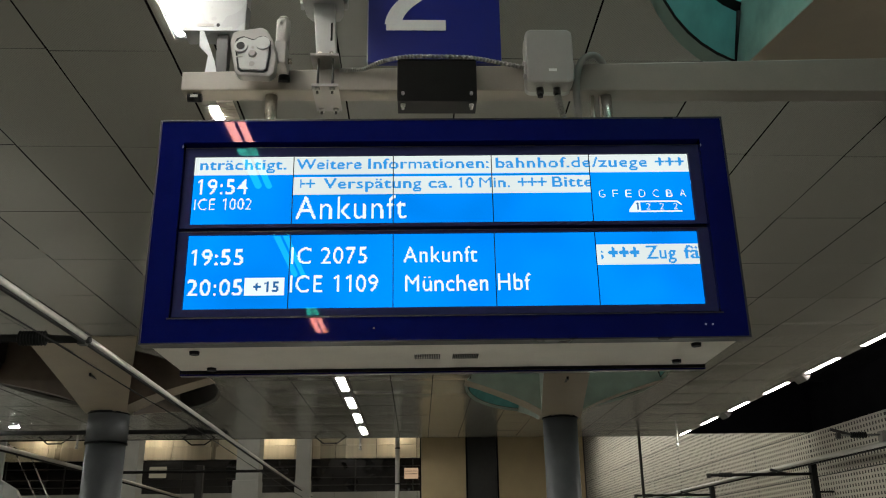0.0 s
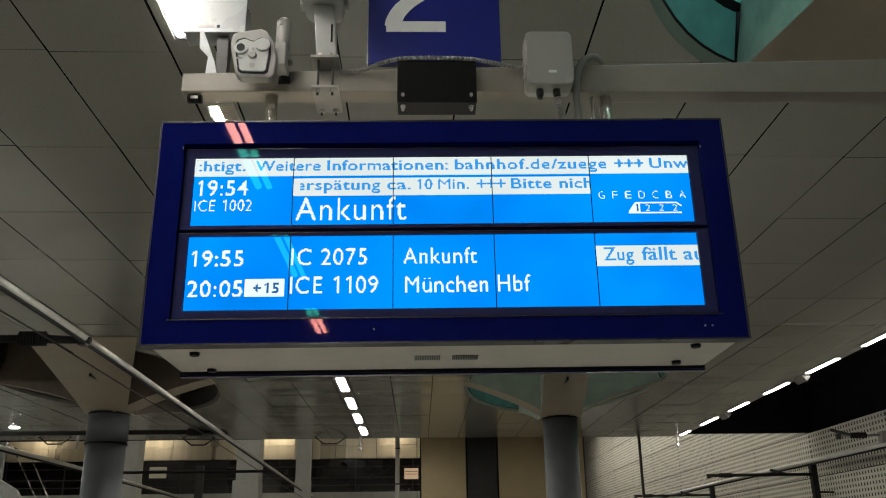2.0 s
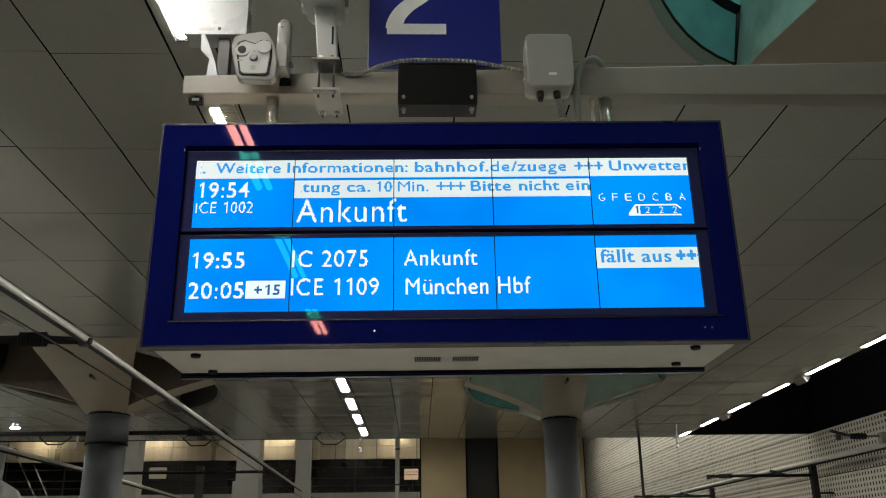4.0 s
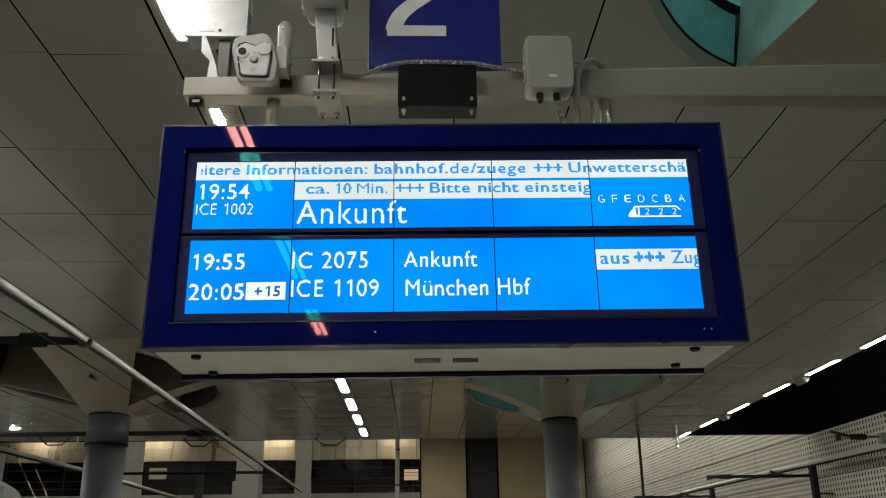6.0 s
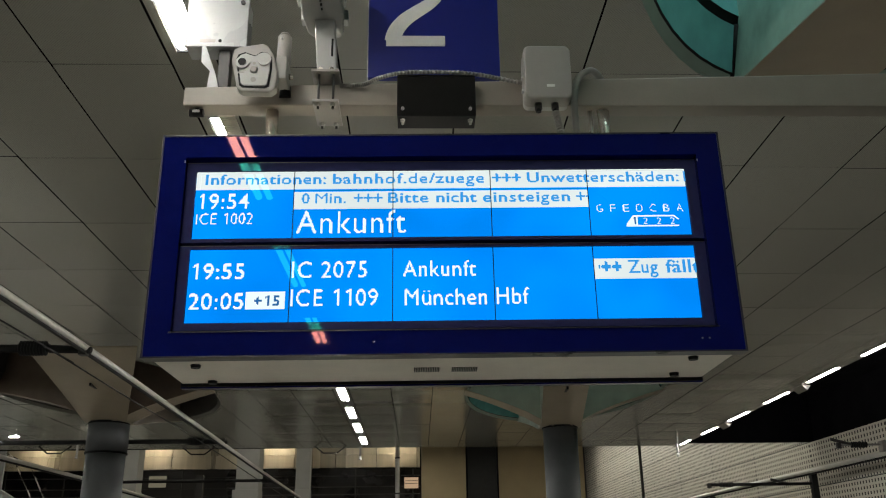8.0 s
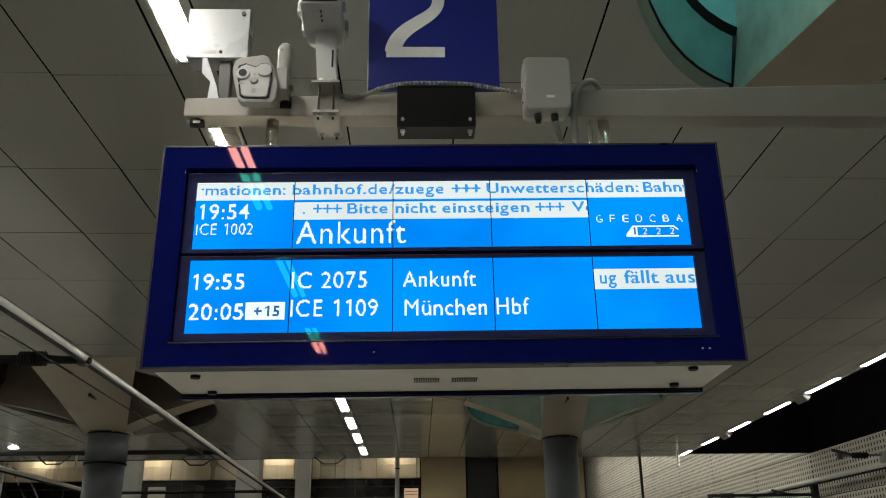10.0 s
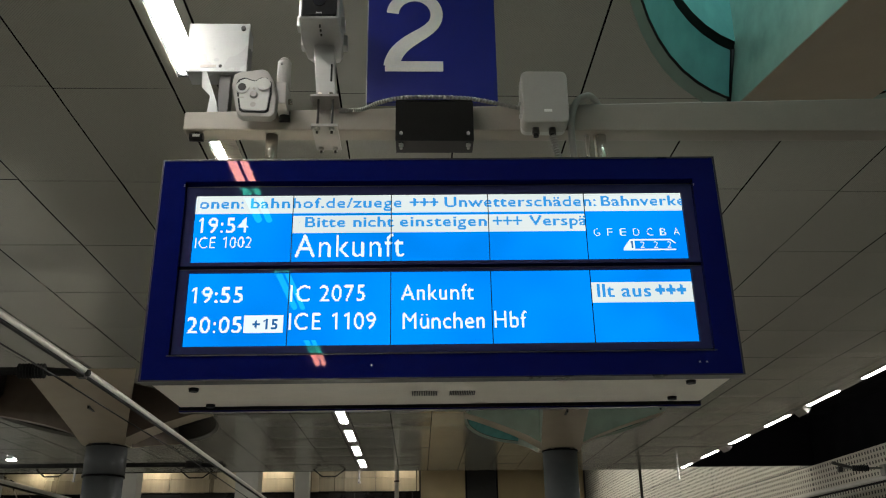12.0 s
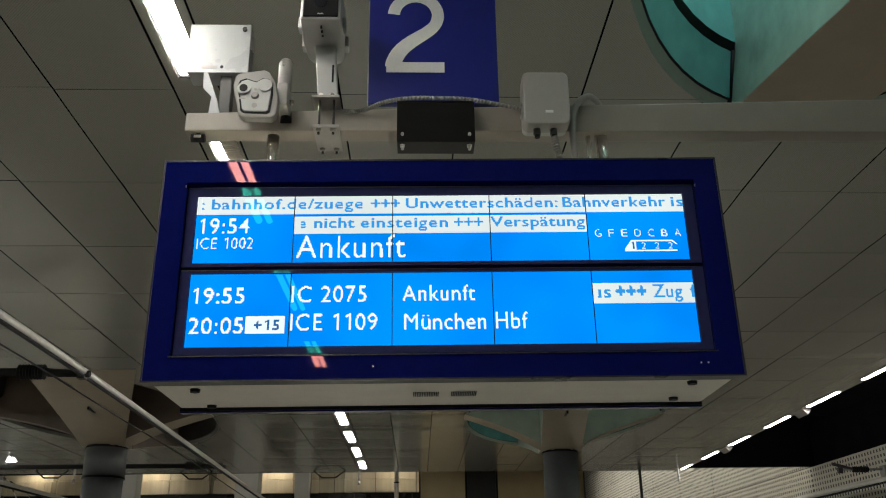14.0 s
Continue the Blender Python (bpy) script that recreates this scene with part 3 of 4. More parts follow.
def ticker(words, base, cap, y, parent, bold):
    """Letters of a running message; each word with its two ends at the start."""
    made = {}
    sz = cap / CAP
    for word, x0, x1 in words:
        rows = laid_out(word, 0.034 if word == "+++" else bold, 0.025)
        lo, hi = span(rows)
        sx = (x1 - x0) / (hi - lo)
        for ch, pen, me in rows:
            key = (ch, round(sx, 2))
            if key not in made:
                bm = bmesh.new()
                dot = cap / round(cap / 0.0042)
                for i0, i1, j in dots(me, 0.0, sx, sz, dot):
                    bm.faces.new([bm.verts.new((i * dot, 0, k * dot)) for i, k in ((i0, j), (i1, j), (i1, j + 1), (i0, j + 1))])
                letter = part("letter", bm, M_LCDINK, parent)
                made[key] = letter
            else:
                letter = made[key].copy()
                scene.collection.objects.link(letter)
            TICKERS.append((letter, x0 + (pen - lo) * sx, y, base))


def frame_ring(ox, oz, ix, iz, y0, y1):
    """A mitred rectangular frame."""
    bm = bmesh.new()
    loops = []
    for x, z, y in ((ox, oz, y0), (ix, iz, y0), (ix, iz, y1), (ox, oz, y1)):
        loops.append([bm.verts.new((sx * x, y, sz * z)) for sx, sz in ((-1, -1), (1, -1), (1, 1), (-1, 1))])
    for a, b in zip(loops, loops[1:] + loops[:1]):
        for k in range(4):
            bm.faces.new((a[k], a[(k + 1) % 4], b[(k + 1) % 4], b[k]))
    bmesh.ops.recalc_face_normals(bm, faces=bm.faces)
    return bm


def build_board():
    root = empty("display_board", BOARD)
    tagged(root, "dark blue train departure display board, lit, hung from a beam", "display board")
    # housing
    bm = boxed(-1.243, 1.243, 0.06, 0.605, -0.492, 0.497, 0.006)
    case = part("case", bm, M_CASE, root, "beige sheet-metal housing")
    bm = frame_ring(1.246, 0.503, 1.142, 0.40, 0.0, 0.06)
    part("bezel", bm, M_NAVY, root, "glossy navy enamel front frame")
    bm = frame_ring(1.254, 0.510, 1.2465, 0.5035, -0.003, 0.066)
    part("rim", bm, M_RIM, root, "thin bright metal rim")
    part("back_bezel", boxed(-1.25, 1.25, 0.612, 0.66, -0.513, 0.51, 0.004), M_NAVY, root, "navy frame of the far face")
    part("back_seal", boxed(-1.246, 1.246, 0.606, 0.6118, -0.506, 0.506), M_BLACK, root)
    part("backplate", boxed(-1.141, 1.141, 0.05, 0.059, -0.40, 0.40), M_RECESS, root)
    # one frame for each row of panels, with a dark gap round them
    y0, y1 = 0.026, 0.033
    for f0, f1, z0, z1 in ((0.0045, 0.386, 0.021, 0.344), (-0.389, -0.0115, -0.357, -0.028)):
        bm = bmesh.new()
        box(bm, -1.141, 1.141, y0, y1, z1, f1)
        box(bm, -1.141, 1.141, y0, y1, f0, z0)
        box(bm, -1.141, -1.098, y0, y1, z0, z1)
        box(bm, 1.092, 1.141, y0, y1, z0, z1)
        ring = part("display_surround", bm, M_LCDFRAME, root, "slate grey surround of the liquid crystal panels")
        # strip added to draw the highlight along the frame's upper edge
        part("edge_glint", boxed(-1.138, 1.138, 0.0235, 0.0256, f1 - 0.003, f1 - 0.0005), M_RIM, ring, "thin metal strip for the frame edge highlight")
    # panels
    edges = (-1.098, -0.6625, -0.2235, 0.2115, 0.6465, 1.092)
    yp0, yp1 = 0.0345, 0.038
    for row, (zlo, zhi) in enumerate(((0.021, 0.256), (-0.357, -0.028))):
        for k in range(5):
            x0, x1 = edges[k] + 0.0015, edges[k + 1] - 0.0015
            if row == 0 and k in (1, 2, 3):
                bm = boxed(x0, x1, yp0, yp1, zlo, 0.160)
                box(bm, x0, x1, yp0, yp1, 0.2455, zhi)
            elif row == 1 and k == 4:
                bm = boxed(x0, x1, yp0, yp1, zlo, -0.177)
                box(bm, x0, x1, yp0, yp1, -0.083, zhi)
            else:
                bm = boxed(x0, x1, yp0, yp1, zlo, zhi)
            part("screen_panel", bm, M_BLUE, root, "bright blue liquid crystal panel")
    for x in edges[1:-1]:
        for z0, z1 in ((0.021, 0.344), (-0.357, -0.028)):
            part("panel_seam", boxed(x - 0.002, x + 0.002, 0.0335, 0.0343, z0, z1), M_BLACK, root)
    # running messages on pale strips
    s1 = part("message_strip", boxed(-1.098, 1.092, 0.041, 0.043, 0.256, 0.346), M_STRIP, root, "white running message strip")
    s2 = part("message_strip", boxed(-0.662, 0.646, 0.041, 0.043, 0.155, 0.25), M_STRIP, root, "white running message strip")
    s3 = part("message_strip", boxed(0.647, 1.092, 0.041, 0.043, -0.181, -0.079), M_STRIP, root, "white running message strip")
    ticker((("nträchtigt.", -1.075, -0.696), ("Weitere", -0.651, -0.364), ("Informationen:", -0.334, 0.200), ("bahnhof.de/zuege", 0.231, 0.911),
            ("+++", 0.945, 1.073), ("Unwetterschäden:", 1.101, 1.788), ("Bahnverkehr", 1.811, 2.280), ("ist", 2.305, 2.40)), 0.284, 0.050, 0.0395, s1, 0.012)
    ticker((("+++", -0.693, -0.568), ("Verspätung", -0.529, -0.099), ("ca.", -0.070, 0.035), ("10", 0.065, 0.130), ("Min.", 0.157, 0.292),
            ("+++", 0.327, 0.452), ("Bitte", 0.479, 0.658), ("nicht", 0.692, 0.871), ("einsteigen", 0.899, 1.290), ("+++", 1.318, 1.447),
            ("Verspätung", 1.480, 1.905), ("ca.", 1.935, 2.040)), 0.190, 0.050, 0.0395, s2, 0.012)
    for strip, x0, x1, z0, z1 in ((s1, -1.098, -1.079, 0.258, 0.344), (s2, -0.6605, -0.632, 0.162, 0.2445), (s3, 0.6485, 0.668, -0.176, -0.084)):
        part("strip_margin", boxed(x0, x1, 0.0386, 0.0391, z0, z1), M_STRIP, strip)
    run = [("aus", 0.551, 0.679)]
    for k in range(3):
        d = 0.657 * k
        run += [("+++", 0.700 + d, 0.834 + d), ("Zug", 0.863 + d, 0.992 + d), ("fällt", 1.027 + d, 1.176 + d), ("aus", 1.208 + d, 1.336 + d)]
    ticker(run, -0.150, 0.060, 0.0395, s3, 0.012)
    # standing text
    yt = 0.0338
    for text, x0, x1, base, cap, bold in (
        ("19:54", -1.077, -0.859, 0.165, 0.073, 0.008), ("ICE 1002", -1.086, -0.837, 0.092, 0.054, -0.010),
        ("Ankunft", -0.647, -0.167, 0.045, 0.109, -0.002), ("19:55", -1.078, -0.859, -0.161, 0.072, 0.008),
        ("IC 2075", -0.656, -0.335, -0.159, 0.075, 0.002), ("Ankunft", -0.180, 0.136, -0.157, 0.072, 0.002),
        ("20:05", -1.087, -0.855, -0.295, 0.072, 0.008), ("ICE 1109", -0.658, -0.287, -0.285, 0.075, 0.002),
        ("München", -0.170, 0.179, -0.286, 0.074, 0.002), ("Hbf", 0.220, 0.359, -0.285, 0.075, 0.002),
    ):
        text_line(text, x0, x1, base, cap, yt, M_LCDWHITE, root, bold)
    part("delay_box", boxed(-0.847, -0.680, yt - 0.0002, yt + 0.0004, -0.297, -0.219), M_LCDWHITE, root, "white delay field")
    text_line("+15", -0.811, -0.703, -0.282, 0.046, yt - 0.0008, M_LCDNAVY, root, 0.014)
    for k, ch in enumerate("GFEDCBA"):
        text_line(ch, 0.679 + 0.0597 * k, 0.679 + 0.0597 * k + 0.027, 0.135, 0.036, yt, M_LCDWHITE, root, -0.014)
    # coach diagram
    bm = bmesh.new()
    bm.faces.new([bm.verts.new((x, yt, z)) for x, z in ((0.806, 0.064), (0.858, 0.064), (0.858, 0.118), (0.838, 0.118), (0.808, 0.078))])
    box(bm, 0.858, 1.040, yt, yt + 0.0004, 0.064, 0.071)
    box(bm, 0.858, 1.022, yt, yt + 0.0004, 0.111, 0.118)
    bm.faces.new([bm.verts.new((x, yt, z)) for x, z in ((1.022, 0.118), (1.044, 0.098), (1.037, 0.096), (1.018, 0.111))])
    part("coach_diagram", bm, M_LCDWHITE, root)
    text_line("1", 0.838, 0.848, 0.075, 0.034, yt - 0.0008, M_LCDNAVY, root, 0.006)
    for k in range(3):
        text_line("2", 0.882 + 0.060 * k, 0.902 + 0.060 * k, 0.076, 0.030, yt, M_LCDWHITE, root, -0.012)
    # fittings
    for x, y in ((-1.08, 0.21), (-1.085, 0.55), (1.075, 0.17), (1.08, 0.50)):
        bm = tubed((x, y, -0.506), (x, y, -0.490), 0.020, 0.023, 20)
        part("latch", bm, M_BLACK, case, "black round latch")
    for x in (-0.138, 0.032):
        bm = bmesh.new()
        for k in range(15):
            box(bm, x + k * 0.0078, x + k * 0.0078 + 0.0045, 0.315, 0.395, -0.496, -0.4925)
        part("vent", bm, M_BLACK, case, "dark slotted vent")
    # small pale dots; the left one is a highlight given as a part
    for x, z in ((1.145, 0.372), (-1.146, 0.382)):
        part("clip", boxed(x - 0.002, x + 0.002, -0.002, 0.006, z - 0.008, z + 0.004), M_GREYBOX, root)
    for x in (-0.30, 1.07, 1.10):
        part("screw", tubed((x, -0.002, -0.452), (x, 0.004, -0.452), 0.004, seg=10), M_STEEL, root)
    part("seal", boxed(-1.15, 1.15, -0.004, 0.004, -0.404, -0.399), M_RIM, root, "bright lower lip of the front frame")


def path_tube(points, r, rib=0.0, seg=10, sub=8):
    """A round hose through the points; rib adds ridges."""
    P = [Vector(p) for p in points]
    pts = []
    for i in range(len(P) - 1):
        p0, p1, p2, p3 = P[max(i - 1, 0)], P[i], P[i + 1], P[min(i + 2, len(P) - 1)]
        for k in range(sub):
            t = k / sub
            pts.append(0.5 * ((2 * p1) + (p2 - p0) * t + (2 * p0 - 5 * p1 + 4 * p2 - p3) * t * t + (3 * p1 - p0 - 3 * p2 + p3) * t ** 3))
    pts.append(P[-1])
    bm = bmesh.new()
    rings = []
    side = Vector((0.13, 0.97, 0.21))
    for i, p in enumerate(pts):
        d = (pts[min(i + 1, len(pts) - 1)] - pts[max(i - 1, 0)]).normalized()
        u = d.cross(side).normalized()
        v = d.cross(u)
        rr = r + (rib if i % 2 else 0)
        rings.append([bm.verts.new(p + rr * (math.cos(2 * math.pi * k / seg) * u + math.sin(2 * math.pi * k / seg) * v)) for k in range(seg)])
    for a, b in zip(rings, rings[1:]):
        for k in range(seg):
            bm.faces.new((a[k], a[(k + 1) % seg], b[(k + 1) % seg], b[k])).smooth = rib == 0.0
    bm.faces.new(rings[0])
    bm.faces.new(rings[-1])
    bmesh.ops.recalc_face_normals(bm, faces=bm.faces)
    return bm


def prism(points, y0, y1, bevel=0.0):
    """Outline in x and z pushed from y0 to y1."""
    bm = bmesh.new()
    a = [bm.verts.new((x, y0, z)) for x, z in points]
    b = [bm.verts.new((x, y1, z)) for x, z in points]
    n = len(points)
    bm.faces.new(a)
    bm.faces.new(b)
    for k in range(n):
        bm.faces.new((a[k], a[(k + 1) % n], b[(k + 1) % n], b[k]))
    bmesh.ops.recalc_face_normals(bm, faces=bm.faces)
    if bevel:
        bmesh.ops.bevel(bm, geom=list(bm.edges), offset=bevel, segments=2, affect="EDGES", profile=0.5)
    return bm


def rounded(x0, x1, z0, z1, r, n=6):
    out = []
    for cx, cz, a0 in ((x1 - r, z1 - r, 0), (x0 + r, z1 - r, 90), (x0 + r, z0 + r, 180), (x1 - r, z0 + r, 270)):
        for k in range(n + 1):
            a = math.radians(a0 + 90 * k / n)
            out.append((cx + r * math.cos(a), cz + r * math.sin(a)))
    return out


for by in (18.62, 24.0):
    root = empty("edge_bracket", pose(drift(8.53, by), by, ZC))
    tagged(root, "small folded metal bracket at the ceiling edge", "bracket", group="edge brackets")
    part("plate", prism([(-0.10, -0.002), (0.10, -0.002), (0.10, -0.03), (0.02, -0.12)], 0.0, 0.5, 0.004), M_GREYBOX, root)

YB0, YB1 = 3.68, 3.79


def build_beam():
    root = empty("support_beam")
    tagged(root, "grey tapered cantilever steel beam carrying the board", "beam")
    bm = bmesh.new()
    ends = []
    for x, zt in ((-1.122, 3.897), (3.3, 4.012)):
        ends.append([bm.verts.new((x, y, z)) for y, z in ((YB0, 3.80), (YB1, 3.80), (YB1, zt), (YB0, zt))])
    for k in range(4):
        bm.faces.new((ends[0][k], ends[0][(k + 1) % 4], ends[1][(k + 1) % 4], ends[1][k]))
    for e in ends:
        bm.faces.new(e)
    bmesh.ops.recalc_face_normals(bm, faces=bm.faces)
    bmesh.ops.bevel(bm, geom=list(bm.edges), offset=0.006, segments=2, affect="EDGES", profile=0.5)
    part("girder", bm, M_BEAM, root)
    part("hanger", boxed(3.0, 3.2, YB0, YB1, 4.0, 4.9), M_BEAM, root)
    for x in (-0.700, 0.918):
        post = part("post", tubed((x, 3.735, 3.535), (x, 3.735, 3.802), 0.030, seg=24), M_STEEL, root, "brushed steel post")
        part("weld", tubed((x, 3.735, 3.796), (x, 3.735, 3.803), 0.034, seg=24), M_BEAM, post)
    part("rod", tubed((0.856, 3.74, 3.535), (0.856, 3.74, 3.802), 0.011, seg=12), M_STEEL, root, "thin steel rod")


def build_beam_things():
    # small sensor under the beam's free end
    root = empty("sensor", pose(-1.06, 3.72, 3.778))
    tagged(root, "small black sensor clipped under the beam end", "sensor")
    part("body", tubed((-0.035, 0, 0), (0.03, 0, 0), 0.021, seg=16), M_BLACK, root)
    part("window", boxed(-0.018, 0.016, -0.024, -0.018, -0.006, 0.006), M_GREYBOX, root)
    part("clip", boxed(-0.01, 0.01, -0.012, 0.012, 0.014, 0.026), M_BLACK, root)
    # platform sign
    root = empty("platform_sign", pose(0.088, 3.70, 0))
    tagged(root, "navy blue platform number sign with white numeral", "sign")
    part("panel", boxed(-0.327, 0.327, 0.0, 0.035, 3.965, 4.80, 0.003), M_SIGN, root)
    part("edge", boxed(-0.332, -0.3275, -0.001, 0.036, 3.965, 4.80), M_WHITE, root, "white edge strip")
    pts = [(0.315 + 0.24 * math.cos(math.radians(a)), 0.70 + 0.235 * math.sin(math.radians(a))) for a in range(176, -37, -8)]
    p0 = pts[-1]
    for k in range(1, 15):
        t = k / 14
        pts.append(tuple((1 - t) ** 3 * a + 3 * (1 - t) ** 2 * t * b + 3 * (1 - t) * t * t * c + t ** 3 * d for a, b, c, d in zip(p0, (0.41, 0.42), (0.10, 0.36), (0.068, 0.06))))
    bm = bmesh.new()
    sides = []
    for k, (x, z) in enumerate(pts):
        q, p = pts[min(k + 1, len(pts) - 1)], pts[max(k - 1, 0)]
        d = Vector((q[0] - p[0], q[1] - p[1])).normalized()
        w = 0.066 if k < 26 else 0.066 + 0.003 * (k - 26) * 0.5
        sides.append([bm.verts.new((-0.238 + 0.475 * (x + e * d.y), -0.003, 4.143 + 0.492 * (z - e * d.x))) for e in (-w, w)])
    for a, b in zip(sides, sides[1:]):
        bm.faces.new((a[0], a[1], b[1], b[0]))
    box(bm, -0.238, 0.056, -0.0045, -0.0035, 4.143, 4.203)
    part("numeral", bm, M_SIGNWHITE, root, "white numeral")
    # dark clamp plate
    root = empty("sign_clamp", pose(0.095, 3.6, 3.69))
    tagged(root, "dark steel clamp plate round the beam", "clamp")
    part("plate", boxed(-0.187, 0.187, 0.0, 0.012, 0.012, 0.222, 0.002), M_CLAMP, root)
    part("floor_plate", boxed(-0.185, 0.185, 0.0, 0.12, 0.006, 0.011), M_BLACK, root)
    part("top_plate", boxed(-0.185, 0.185, 0.0, 0.2, 0.224, 0.232), M_CLAMP, root)
    for x in (-0.160, 0.160):
        part("bolt", tubed((x, 0.02, -0.026), (x, 0.02, 0.0), 0.007, seg=8), M_GALV, root)
        part("nut", tubed((x, 0.02, -0.010), (x, 0.02, 0.0), 0.013, seg=6), M_GALV, root)
        part("bolt", tubed((x, -0.012, 0.045), (x, 0.0, 0.045), 0.008, seg=8), M_GALV, root)
    # cable over the clamp
    c = link_mesh("cable", path_tube([(-0.37, 3.675, 3.905), (-0.32, 3.665, 3.900), (-0.25, 3.655, 3.902), (-0.17, 3.62, 3.918), (-0.06, 3.60, 3.932), (0.09, 3.60, 3.936), (0.25, 3.60, 3.930), (0.38, 3.63, 3.925), (0.52, 3.67, 3.918)], 0.0075, 0.005, 10, 16), M_HOSE)
    tagged(c, "grey corrugated cable conduit lying on the beam", "cable")
    # junction box with glands and hose
    root = empty("junction_box", pose(0.626, 3.55, 3.77))
    tagged(root, "pale grey plastic junction box on the beam", "junction box")
    part("cover", prism(rounded(-0.112, 0.112, 0.0, 0.285, 0.03), 0.0, 0.10, 0.008), M_GREYBOX, root)
    part("back", prism(rounded(-0.108, 0.108, 0.004, 0.281, 0.028), 0.10, 0.135), M_WHITE, root)
    part("marking", boxed(-0.008, 0.030, -0.001, 0.001, 0.058, 0.072), M_SIGNWHITE, root, "small plain marking")
    for x in (-0.045, 0.035):
        gl = part("gland", tubed((x, 0.06, -0.03), (x, 0.06, 0.0), 0.018, seg=8), M_GUNMETAL, root)
        part("nut", tubed((x, 0.06, -0.045), (x, 0.06, -0.03), 0.014, seg=6), M_BLACK, gl)
    for z in (0.06, 0.13):
        part("screw_lug", tubed((-0.122, 0.05, z), (-0.112, 0.05, z), 0.01, seg=10), M_WHITE, root)
    part("hose", path_tube([(0.035, 0.06, -0.04), (0.045, 0.06, -0.10), (0.06, 0.07, -0.16), (0.075, 0.10, -0.235)], 0.013, 0.007, 10, 10), M_HOSE, root, "grey corrugated hose")
    h = link_mesh("conduit_hose", path_tube([(0.93, 3.735, 3.945), (0.90, 3.69, 3.972), (0.855, 3.655, 3.980), (0.80, 3.645, 3.945), (0.772, 3.645, 3.88), (0.762, 3.65, 3.80), (0.764, 3.66, 3.70), (0.772, 3.68, 3.60), (0.778, 3.69, 3.53)], 0.017, 0.0, 12, 8), M_HOSE)
    tagged(h, "thick grey flexible conduit arching over the beam", "cable")


def build_cameras():
    # twin-lens camera
    root = empty("surveillance_camera", pose(0, 3.52, 0))
    tagged(root, "white twin-lens surveillance camera with a rounded shield hood", "camera")
    hood = [(-0.860, 4.010), (-0.835, 4.024), (-0.725, 4.042), (-0.700, 4.030), (-0.671, 3.977), (-0.648, 3.886), (-0.655, 3.800), (-0.678, 3.780), (-0.812, 3.784), (-0.834, 3.802), (-0.868, 3.955)]
    part("hood", prism(hood, 0.0, 0.055, 0.008), M_GREYBOX, root)
    ring = [(-0.845, 3.950), (-0.835, 3.978), (-0.805, 3.990), (-0.775, 3.978), (-0.755, 3.972), (-0.730, 3.990), (-0.700, 3.988), (-0.678, 3.962), (-0.674, 3.90), (-0.684, 3.808), (-0.700, 3.798), (-0.808, 3.802), (-0.822, 3.814)]
    part("gasket", prism(ring, -0.004, 0.002), M_BLACK, root, "black gasket line")
    cxm, czm = -0.757, 3.88
    face = [(cxm + (x - cxm) * 0.885, czm + (z - czm) * 0.91) for x, z in ring]
    fp = part("face", prism(face, -0.012, -0.003, 0.003), M_WHITE, root)
    part("lens_ring", tubed((-0.812, -0.020, 3.928), (-0.812, -0.010, 3.928), 0.031, seg=24), M_WHITE, fp)
    part("lens", tubed((-0.812, -0.023, 3.928), (-0.812, -0.012, 3.928), 0.019, seg=24), M_BLACK, fp)
    part("lens_cover", tubed((-0.712, -0.020, 3.945), (-0.712, -0.010, 3.945), 0.033, seg=24), M_WHITE, fp)
    part("sensor_dome", tubed((-0.757, -0.024, 3.890), (-0.757, -0.010, 3.890), 0.014, 0.020, seg=20), M_GREYBOX, fp)
    part("speaker", tubed((-0.757, -0.0135, 3.838), (-0.757, -0.011, 3.838), 0.013, seg=16), M_GREYBOX, fp)
    part("microphone", tubed((-0.757, -0.0135, 3.925), (-0.757, -0.011, 3.925), 0.007, seg=12), M_GREYBOX, fp)
    part("groove", boxed(-0.832, -0.800, -0.014, -0.011, 3.872, 3.879, 0, None), M_GREYBOX, fp)
    arm = part("wall_arm", tubed((-0.647, 0.14, 3.93), (-0.647, 0.14, 4.165), 0.034, seg=24), M_GREYBOX, root)
    part("arm_cap", tubed((-0.647, 0.14, 4.165), (-0.647, 0.14, 4.185), 0.034, 0.022, seg=24), M_GREYBOX, arm)
    part("screw", tubed((-0.655, 0.10, 4.14), (-0.655, 0.108, 4.14), 0.007, seg=10), M_WHITE, arm)
    part("hinge", boxed(-0.665, -0.612, 0.03, 0.17, 3.87, 3.99, 0.006), M_GREYBOX, root)
    part("knob", tubed((-0.612, 0.11, 3.925), (-0.594, 0.11, 3.925), 0.014, seg=12), M_STEEL, root)
    part("foot", tubed((-0.635, 0.16, 3.84), (-0.635, 0.16, 3.895), 0.028, seg=16), M_BLACK, root)
    # electrical cabinet
    root = empty("electrical_box", pose(-1.01, 3.75, 4.175))
    tagged(root, "white sheet-metal electrical box on a bracket", "electrical box")
    part("body", boxed(-0.150, 0.150, 0.02, 0.13, 0.0, 0.285, 0.004), M_ENAMEL, root)
    part("door", boxed(-0.156, 0.156, 0.0, 0.018, -0.003, 0.289, 0.003), M_ENAMEL, root)
    part("lock", tubed((0.125, -0.012, 0.255), (0.125, 0.0, 0.255), 0.012, seg=12), M_GUNMETAL, root)
    part("marking", boxed(-0.08, 0.0, -0.002, 0.0, 0.022, 0.038), M_GREYBOX, root, "plain grey marking")
    part("plug", tubed((0.022, -0.003, 0.03), (0.022, 0.0, 0.03), 0.009, seg=10), M_BLACK, root)
